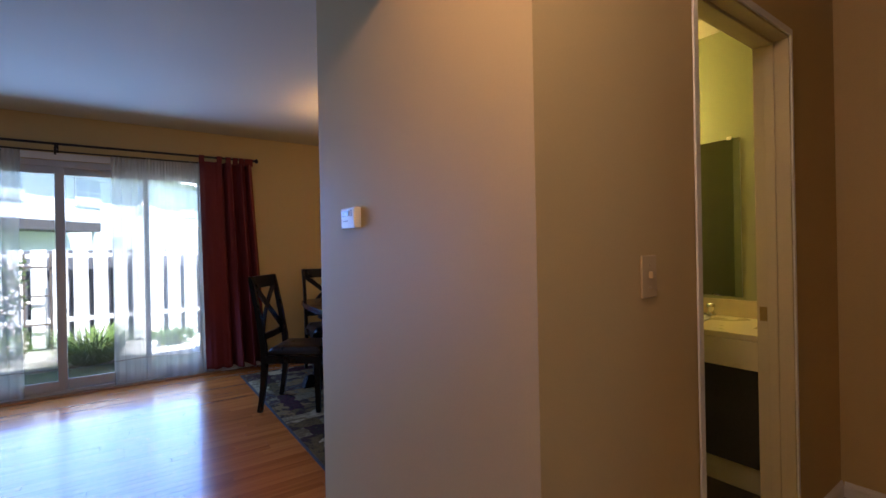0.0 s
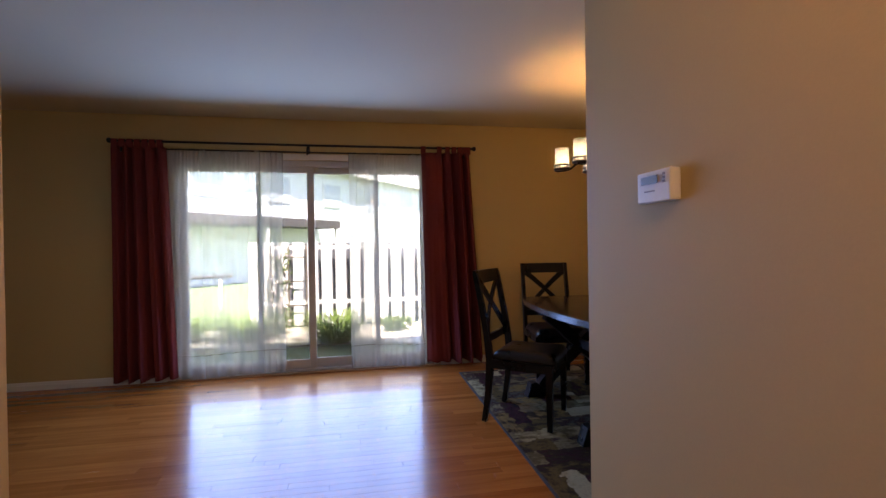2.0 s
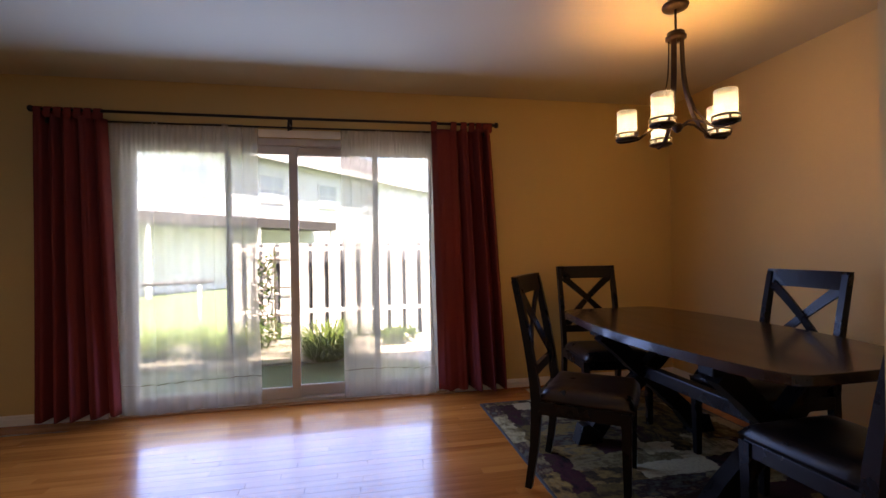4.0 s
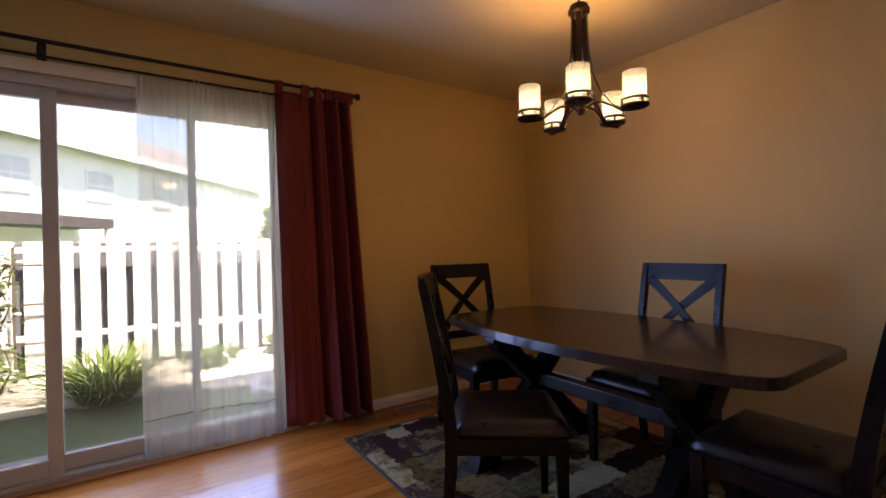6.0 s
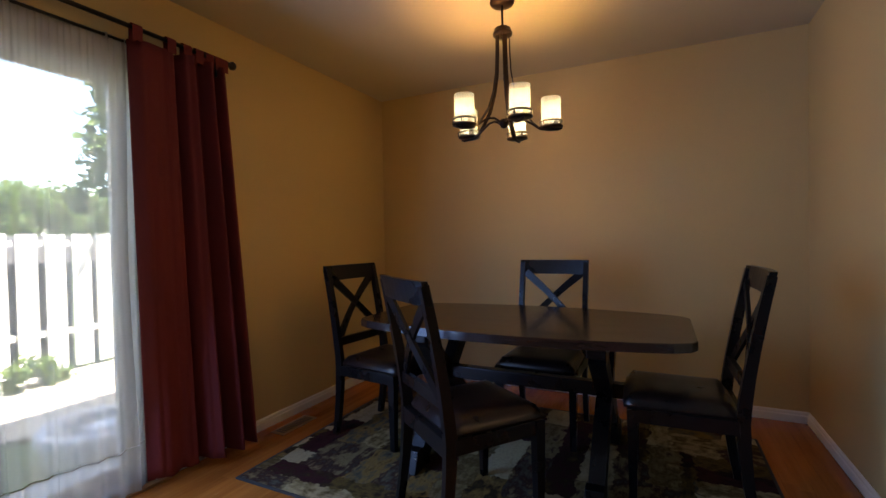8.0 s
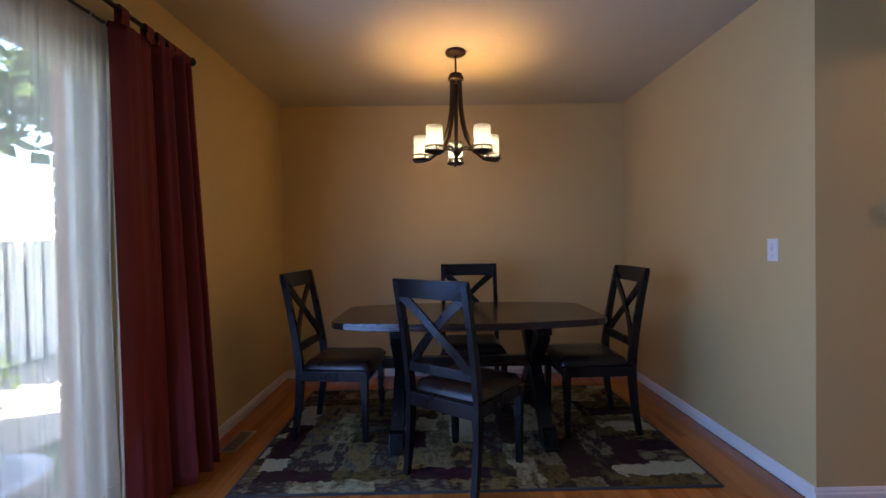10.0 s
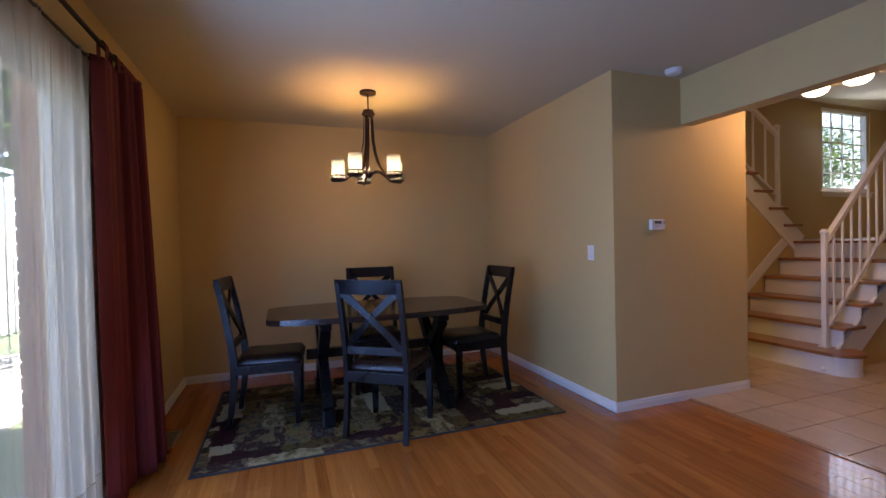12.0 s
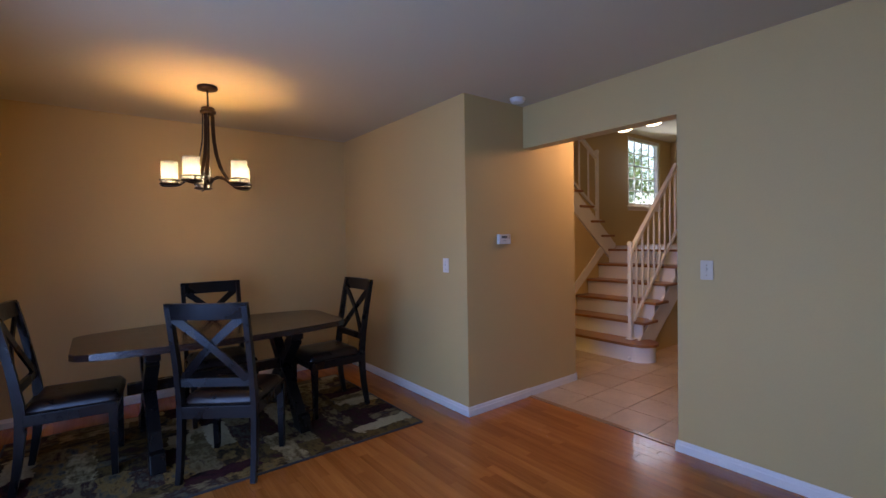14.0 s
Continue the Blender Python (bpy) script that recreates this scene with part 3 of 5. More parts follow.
# stringer and panel on the open side of the first flight
bm = bmesh.new()
swept(bm, [(SY - 0.05, -0.06), (LY, LZ - 0.30)], 0.24, 0.03, "x")
st = part("stringer", bm, TRIM, stairs)
st.location.x = SX0 + 0.025
bm = bmesh.new()
f0 = [(SY - 0.05, 0.0), (LY - 0.3, 0.0), (LY - 0.3, LZ - 0.22), (SY - 0.30, 0.06)]
va = [bm.verts.new((SX0 + 0.045, y, z)) for y, z in f0]
vb = [bm.verts.new((SX0 + 0.095, y, z)) for y, z in f0]
bm.faces.new(va), bm.faces.new(vb[::-1])
for k in range(4):
    bm.faces.new((va[k], va[(k + 1) % 4], vb[(k + 1) % 4], vb[k]))
structure("wall_under_stairs", bm, PAINT, "tan painted panel under the stairs", "wall")
# inner wall between the flights and its white skirt
bm = bmesh.new()
f0 = [(SY + 0.0, 0.0), (LY - 0.12, 0.0), (LY - 0.12, LZ + 0.02), (LY - 0.12 + 0.25 * 6, LZ + 0.2 * 6), (LY - 0.12 + 0.25 * 6, 0.0)]
va = [bm.verts.new((SX1 + 0.022, y, z)) for y, z in f0]
vb = [bm.verts.new((SX1 + 0.10, y, z)) for y, z in f0]
bm.faces.new(va), bm.faces.new(vb[::-1])
for k in range(len(f0)):
    bm.faces.new((va[k], va[(k + 1) % len(f0)], vb[(k + 1) % len(f0)], vb[k]))
structure("wall_between_flights", bm, PAINT, "tan painted wall between the stair flights", "wall")
sk = part("skirt", swept(bmesh.new(), [(SY + 0.06, 0.24), (LY - 0.06, LZ + 0.16)], 0.11, 0.02, "x"), TRIM, stairs)
sk.location.x = SX1 + 0.011
structure("wall_closet", boxed(SX1 + 0.10, HX1, -0.42, -0.34, 0, 2.3), PAINT, "tan painted closet wall under the upper flight", "wall")
U0 = LY - 0.08
for i in range(6):
    y, z = U0 + 0.25 * i, LZ + 0.2 * (i + 1)
    part("riser", boxed(SX1 + 0.02, HX1, y, y + 0.02, z - 0.2, z - 0.03), TRIM, stairs)
    part("tread", boxed(SX1 - 0.035, HX1, y - 0.03, y + 0.275, z - 0.03, z, bevel=0.006), TREAD, stairs)
us = part("stringer", swept(bmesh.new(), [(U0 - 0.02, LZ - 0.04), (U0 + 0.25 * 6, LZ + 0.2 * 6 - 0.06)], 0.24, 0.03, "x"), TRIM, stairs)
us.location.x = SX1 + 0.006


def railing(x, y0, z0, y1, z1, n, newel_h):
    """White iron-style stair rail: newel, handrail, foot rail and square balusters."""
    r = thing("stair_railing", "white painted stair railing with slim balusters", "railing", pose(x, y0, z0))
    dy, dz = y1 - y0, z1 - z0
    part("newel", box(bmesh.new(), -0.02, 0.02, -0.02, 0.02, 0.0, newel_h, bevel=0.005), TRIM, r)
    part("newel_cap", lathe(bmesh.new(), [(0.03, 0.0), (0.036, 0.01), (0.03, 0.025), (0.02, 0.04), (0.0, 0.045)], (0, 0, newel_h), 16), TRIM, r)
    part("newel_foot", box(bmesh.new(), -0.04, 0.04, -0.04, 0.04, 0.0, 0.014, bevel=0.004), TRIM, r)
    top0 = newel_h - 0.08
    part("handrail", swept(bmesh.new(), [(0.0, top0), (dy, top0 + dz)], 0.042, 0.045, "x"), TRIM, r)
    part("foot_rail", swept(bmesh.new(), [(0.0, 0.14), (dy, 0.14 + dz)], 0.03, 0.03, "x"), TRIM, r)
    for k in range(1, n + 1):
        f = k / (n + 0.3)
        part("baluster", box(bmesh.new(), -0.009, 0.009, dy * f - 0.009, dy * f + 0.009, 0.14 + dz * f, top0 + dz * f), TRIM, r)
    return r


railing(1.085, -0.585, RISE + 0.0005, LY - 0.02, LZ + 0.10, 8, 1.05)
railing(SX1 + 0.05, U0 + 0.28, LZ + 0.4, U0 + 0.25 * 5.5, LZ + 0.2 * 5.6, 5, 0.95)

# landing window
win = thing("window_1", "white framed landing window with a muntin grid", "window", kind="structure")
for d in ((SW0, SW0 + 0.06, SWB, SWT), (SW1 - 0.06, SW1, SWB, SWT), (SW0 + 0.06, SW1 - 0.06, SWT - 0.06, SWT), (SW0 + 0.06, SW1 - 0.06, SWB, SWB + 0.06)):
    part("window_frame", boxed(HX1 + 0.02, HX1 + 0.1, d[0], d[1], d[2], d[3], bevel=0.004), TRIM, win)
for k in range(1, 4):
    y = SW0 + 0.06 + (SW1 - SW0 - 0.12) * k / 4
    part("muntin", boxed(HX1 + 0.055, HX1 + 0.07, y - 0.009, y + 0.009, SWB + 0.06, SWT - 0.06), TRIM, win)
for k in range(1, 5):
    z = SWB + 0.06 + (SWT - SWB - 0.12) * k / 5
    part("muntin", boxed(HX1 + 0.054, HX1 + 0.071, SW0 + 0.06, SW1 - 0.06, z - 0.009, z + 0.009), TRIM, win)
p = part("pane", boxed(HX1 + 0.075, HX1 + 0.08, SW0 + 0.06, SW1 - 0.06, SWB + 0.06, SWT - 0.06), GLASS, win)
p.visible_shadow = False
# mesh sheet added to dim the bright view through this window
part("insect_screen", boxed(HX1 + 0.088, HX1 + 0.089, SW0 + 0.06, SW1 - 0.06, SWB + 0.06, SWT - 0.06), SCREEN, win)
part("window_sill", boxed(HX1 - 0.03, HX1 + 0.02, SW0 - 0.04, SW1 + 0.04, SWB - 0.03, SWB - 0.002, bevel=0.004), TRIM, win)
part("apron", boxed(HX1 - 0.012, HX1 - 0.0005, SW0 - 0.02, SW1 + 0.02, SWB - 0.09, SWB - 0.031, bevel=0.003), TRIM, win)
area_lamp("landing_daylight", (HX1 - 0.06, -4.62, 2.6), (0, -3.9, 1.6), 1.15, 1.25, 2.5, (0.75, 0.86, 1.0))

# hall ceiling lamps
for x in (0.76, 0.48):
    d = thing("hall_ceiling_light", "lit frosted dome light on the hall ceiling", "ceiling light", pose(x, 0.08, HC), group="hall ceiling lights")
    part("canopy", lathe(bmesh.new(), [(0, -0.001), (0.095, -0.002), (0.10, -0.02), (0.092, -0.028), (0, -0.028)], sides=28), BRASS, d)
    part("dome", lathe(bmesh.new(), [(0.088, -0.028), (0.09, -0.045), (0.078, -0.07), (0.05, -0.088), (0.015, -0.095), (0, -0.095)], sides=28), DOME, d)
point_lamp("hall_lamp", (0.47, 0.24, 2.24), 2.9, (1.0, 0.61, 0.33), 0.12)

# ---- sliding door ----
sd = thing("sliding_door", "aluminium framed sliding glass door to the yard", "sliding door", kind="structure")
FY0, FY1 = YW + 0.015, YW + 0.135
part("frame_jamb", boxed(DX0, DX0 + 0.05, FY0, FY1, 0.0, DTOP, bevel=0.004), VINYL, sd)
part("frame_jamb", boxed(DX1 - 0.05, DX1, FY0, FY1, 0.0, DTOP, bevel=0.004), VINYL, sd)
part("frame_head", boxed(DX0 + 0.05, DX1 - 0.05, FY0, FY1, DTOP - 0.055, DTOP, bevel=0.004), VINYL, sd)
part("frame_sill", boxed(DX0 + 0.05, DX1 - 0.05, FY0, FY1, -0.012, 0.035, bevel=0.004), VINYL, sd)


def door_panel(name, x0, x1, y, material, pane, depth=0.034, rail=0.06, label="", low=0.036, lowrail=0.085):
    t = part(name, box(bmesh.new(), x0, x0 + rail, y, y + depth, low, DTOP - 0.056, bevel=0.004), material, sd, label)
    for d in ((x1 - rail, x1, low, DTOP - 0.056), (x0 + rail, x1 - rail, low, low + lowrail), (x0 + rail, x1 - rail, DTOP - 0.056 - rail, DTOP - 0.056)):
        part("rail", boxed(d[0], d[1], y, y + depth, d[2], d[3], bevel=0.004), material, t)
    g = part("pane", boxed(x0 + rail, x1 - rail, y + depth / 2 - 0.003, y + depth / 2 + 0.003, low + lowrail, DTOP - 0.056 - rail), pane, t)
    g.visible_shadow = False
    return t


MID = -0.245
door_panel("fixed_panel", MID - 0.035, DX1 - 0.052, YW + 0.07, VINYL, GLASS)
door_panel("sliding_panel", DX0 + 0.052, MID + 0.035, YW + 0.03, VINYL, GLASS)
scr = door_panel("screen_panel", -0.76, 0.415, YW + 0.108, VINYL, SCREEN, depth=0.02, rail=0.045, lowrail=0.06)
part("latch", boxed(-0.76, -0.715, YW + 0.099, YW + 0.1075, 0.97, 1.09, bevel=0.003), DARKFRAME, scr, "black screen door latch")
part("pull_handle", tube(bmesh.new(), [(DX0 + 0.085, YW + 0.03, 0.92), (DX0 + 0.085, YW - 0.01, 0.94), (DX0 + 0.085, YW - 0.012, 1.02), (DX0 + 0.085, YW - 0.01, 1.10), (DX0 + 0.085, YW + 0.03, 1.12)], 0.008), VINYL, sd, "pull handle")
structure("door_sill_strip", boxed(DX0 - 0.06, DX1 + 0.06, YW - 0.045, YW + 0.0148, -0.011, 0.012, bevel=0.004), THRESH, "worn oak strip below the sliding door", "trim")
# narrow painted return round the opening
bm = bmesh.new()
box(bm, DX0 - 0.062, DX0 - 0.001, YW - 0.014, YW - 0.0005, 0.0, DTOP + 0.06, bevel=0.003)
box(bm, DX1 + 0.001, DX1 + 0.062, YW - 0.014, YW - 0.0005, 0.0, DTOP + 0.06, bevel=0.003)
box(bm, DX0 - 0.001, DX1 + 0.001, YW - 0.014, YW - 0.0005, DTOP + 0.001, DTOP + 0.06, bevel=0.003)
structure("trim_sliding_door", bm, TRIM, "white painted casing round the sliding door", "trim")

# ---- curtains ----
RY, RZ = 4.866, 2.172


def finial(bm, x, s):
    return lathe(bm, [(0.0, 0.0), (0.012, 0.001), (0.014, 0.012), (0.01, 0.016), (0.018, 0.024), (0.024, 0.036), (0.02, 0.05), (0.0, 0.058)], sides=16)


rod = thing("curtain_rod", "black metal double curtain rod with ball ends", "curtain rod")
part("rod", tube(bmesh.new(), [(-1.88, RY, RZ), (-0.26, RY, RZ - 0.004), (1.33, RY, RZ)], 0.0105, 12), BLACKROD, rod)
part("back_rod", tube(bmesh.new(), [(-1.84, RY + 0.06, RZ - 0.055), (-0.26, RY + 0.06, RZ - 0.058), (1.30, RY + 0.06, RZ - 0.055)], 0.007, 10), BLACKROD, rod)
part("finial", finial(bmesh.new(), 0, 1), BLACKROD, rod, at=pose(1.325, RY, RZ, 0, 90, 0))
part("finial", finial(bmesh.new(), 0, 1), BLACKROD, rod, at=pose(-1.875, RY, RZ, 0, -90, 0))
for x in (-1.82, -0.25, 1.26):
    bm = tube(bmesh.new(), [(x, YW - 0.001, RZ - 0.03), (x, RY + 0.03, RZ - 0.03), (x, RY, RZ - 0.018)], 0.006, 8)
    box(bm, x - 0.012, x + 0.012, YW - 0.006, YW - 0.0005, RZ - 0.085, RZ + 0.03, bevel=0.002)
    tube(bm, [(x, RY, RZ - 0.03), (x, RY, RZ - 0.095)], 0.008, 8)
    part("bracket", bm, BLACKROD, rod)


def cloth(x0, x1, y, z0, z1, folds, deep, seed, nx=150, nz=40, gather=0.0, flat=None, lean=0.0, flare=0.0, inner=0.0):
    """A hanging cloth: folds deepen and drift downwards."""
    rnd = random.Random(seed)
    ph = [rnd.uniform(0, 6.28) for _ in range(6)]
    bm = bmesh.new()
    grid = []
    for j in range(nz + 1):
        v = j / nz
        z = z1 + (z0 - z1) * v
        row = []
        for i in range(nx + 1):
            u = i / nx
            w = u + 0.012 * math.sin(9 * u + ph[0]) + 0.01 * v * math.sin(5 * u + 3 * v + ph[1])
            amp = deep * (0.55 + 0.45 * v) * (0.75 + 0.35 * math.sin(4.3 * u + ph[2]))
            if flat:
                amp *= max(0.12, min(1.0, (u - flat[0]) / (flat[1] - flat[0])))
            s = math.sin(2 * math.pi * folds * w + ph[3] + 0.5 * v * math.sin(3 * u + ph[4]))
            s = math.copysign(abs(s) ** 0.75, s) + 0.28 * math.sin(2 * math.pi * folds * 2.3 * w + ph[5])
            x = x0 + (x1 - x0) * u + gather * (0.5 - u) * math.sin(math.pi * v * 0.9) * (x1 - x0) + lean * v + flare * u * v
            sag = 0.006 * math.sin(2 * math.pi * folds * w + ph[3]) * v
            back = 0.05 * max(0.0, 1 - abs(u - inner) / 0.09) ** 1.5
            row.append(bm.verts.new((x, y + amp * s * 0.5 + back, z + sag)))
        grid.append(row)
    for a, b in zip(grid, grid[1:]):
        for i in range(nx):
            f = bm.faces.new((a[i], a[i + 1], b[i + 1], b[i]))
            f.smooth = True
    return bm


def thicken(ob, t):
    m = ob.modifiers.new("thickness", "SOLIDIFY")
    m.thickness = t
    return ob


def red_curtain(x0, x1, seed, folds, flat, lean=0.0, flare=0.0, deep=0.105):
    c = thing("red_curtain", "dark red tab-top curtain gathered at the side of the sliding door", "curtain", group="red curtains")
    thicken(part("panel", cloth(x0, x1, RY, 0.055, RZ - 0.045, folds, deep, seed, flat=flat, lean=lean, flare=flare, inner=0.0 if flat else 1.0), RED, c), 0.002)
    n = 7
    for k in range(n):
        u = (k + 0.5) / n if not flat else (0.03 + 0.97 * (k / (n - 1)) ** 0.6)
        x = x0 + (x1 - x0) * min(u, 0.97)
        bm = bmesh.new()
        rows = []
        for a in range(13):
            t = math.pi * a / 12
            oy, oz = 0.017 * math.cos(t), 0.017 * math.sin(t)
            rows.append((oy, oz))
        pts = [(0.017, -0.06)] + rows + [(-0.017, -0.06)]
        prev = None
        for oy, oz in pts:
            cur = [bm.verts.new((x + s * 0.022, RY + oy, RZ + oz)) for s in (-1, 1)]
            if prev:
                bm.faces.new((prev[0], prev[1], cur[1], cur[0]))
            prev = cur
        thicken(part("tab", bm, RED, c), 0.002)
    return c


red_curtain(0.835, 1.315, 5, 5.2, (0.34, 0.46), lean=0.03, flare=0.09, deep=0.15)
red_curtain(-1.90, -1.48, 11, 4.6, None, lean=-0.01, flare=0.08)


def veil(x0, x1, z0, z1, folds, seed, nx=300, nz=30):
    """A sheer: nearly flat cloth with a few pleats that double over; folds gives each pleat's place across the cloth, width and depth."""
    rnd = random.Random(seed)
    ph = [rnd.uniform(0, 6.28) for _ in range(5)]
    bm = bmesh.new()
    grid = []
    for j in range(nz + 1):
        z = z1 + (z0 - z1) * j / nz
        v = (2.12 - z) / 2.1
        row = []
        for i in range(nx + 1):
            u = i / nx
            head = max(0.0, 1 - v * 7)
            x = x0 + (x1 - x0) * u + 0.01 * math.sin(7 * v + ph[4]) * u
            y = RY + 0.072 + 0.010 * math.sin(2 * math.pi * 2.1 * u + ph[0] + 0.7 * v) + 0.0115 * math.sin(2 * math.pi * 9.3 * u + ph[1] + 0.5 * v + 0.8 * math.sin(5 * u)) * (0.6 + 0.4 * v)
            for c, w, deep in folds:
                d = (u - c - 0.02 * (v - 0.5) * math.sin(9 * c)) / w
                if abs(d) < 1:
                    x -= deep * 0.5 * math.sin(math.pi * d) * (0.75 + 0.25 * v)
                    y -= deep * 0.35 * (1 + math.cos(math.pi * d)) * (0.6 + 0.4 * v)
            y += head * 0.006 * math.sin(2 * math.pi * 30 * u)
            row.append(bm.verts.new((x, min(y, 4.981), z + 0.012 * math.sin(6 * u + ph[3]) * v)))
        grid.append(row)
    for p, q in zip(grid, grid[1:]):
        for i in range(nx):
            bm.faces.new((p[i], p[i + 1], q[i + 1], q[i])).smooth = True
    return bm


def sheer(x0, x1, seed, folds):
    c = thing("sheer_curtain", "ivory sheer curtain with a stitched hem before the glass", "curtain", group="sheer curtains")
    part("veil", veil(x0, x1, 0.245, RZ - 0.045, folds, seed), SHEER, c)
    part("hem", veil(x0, x1, 0.03, 0.243, folds, seed, nz=6), SHEERHEM, c)
    part("stitching", veil(x0, x1, 0.238, 0.243, folds, seed, nz=1), STITCH, c, "brown stitched line above the hem")
    return c


sheer(-1.49, -0.49, 21, ((0.30, 0.03, 0.012), (0.70, 0.045, 0.030), (0.80, 0.04, 0.028), (0.90, 0.035, 0.022)))
sheer(0.125, 0.88, 22, ((0.10, 0.05, 0.026), (0.20, 0.045, 0.030), (0.32, 0.035, 0.016), (0.55, 0.025, 0.012), (0.93, 0.03, 0.012)))

# ---- dining table ----
table = thing("dining_table", "espresso trestle dining table with clipped boat-shaped top", "table", pose(1.95, 3.41, 0.012))
TL, TWE, TWM = 0.83, 0.345, 0.455
side = [(TWE + (TWM - TWE) * math.cos(math.pi / 2 * (k - 6) / 6.6) ** 0.9, -TL + 0.09 + (2 * TL - 0.18) * k / 12) for k in range(13)]
outline = [(-TWE + 0.07, -TL), (TWE - 0.07, -TL), (TWE - 0.02, -TL + 0.025)] + side + [(TWE - 0.02, TL - 0.025), (TWE - 0.07, TL), (-TWE + 0.07, TL), (-TWE + 0.02, TL - 0.025)] + [(-a, b) for a, b in side[::-1]] + [(-TWE + 0.02, -TL + 0.025)]
part("tabletop", plate(bmesh.new(), outline, 0.692, 0.733, 0.006), TABLETOP, table)
part("sub_top", boxed(-0.26, 0.26, -0.60, 0.60, 0.672, 0.6915, bevel=0.003), CHAIRWOOD, table)


def wedge_foot(s, y):
    """A block at the end of a trestle leg, its outer face raked inwards."""
    bm = bmesh.new()
    sec = [(0.46, 0.0), (0.425, 0.105), (0.385, 0.115), (0.31, 0.06), (0.30, 0.0)]
    a = [bm.verts.new((s * x, y - 0.04, z)) for x, z in sec]
    b = [bm.verts.new((s * x, y + 0.04, z)) for x, z in sec]
    faces = [bm.faces.new(a), bm.faces.new(b[::-1])]
    for k in range(len(sec)):
        faces.append(bm.faces.new((a[k], a[(k + 1) % len(sec)], b[(k + 1) % len(sec)], b[k])))
    bmesh.ops.bevel(bm, geom=list(bm.edges), offset=0.004, segments=2, affect="EDGES", profile=0.6)
    return bm


for y in (-0.44, 0.44):
    for s in (-1, 1):
        leg = swept(bmesh.new(), [(s * 0.36, 0.03), (s * 0.25, 0.16), (s * 0.10, 0.30), (s * -0.02, 0.40), (s * -0.16, 0.54), (s * -0.27, 0.64)], [0.10, 0.09, 0.085, 0.085, 0.09, 0.10], 0.075 if s > 0 else 0.07, "y")
        lg = part("leg", leg, CHAIRWOOD, table)
        lg.location.y = y
        part("foot", wedge_foot(s, y), CHAIRWOOD, table)
    part("top_rail", boxed(-0.33, 0.33, y - 0.042, y + 0.042, 0.63, 0.671, bevel=0.006), CHAIRWOOD, table)
part("stretcher", boxed(-0.03, 0.03, -0.56, 0.56, 0.37, 0.44, bevel=0.006), CHAIRWOOD, table)

# ---- chairs ----


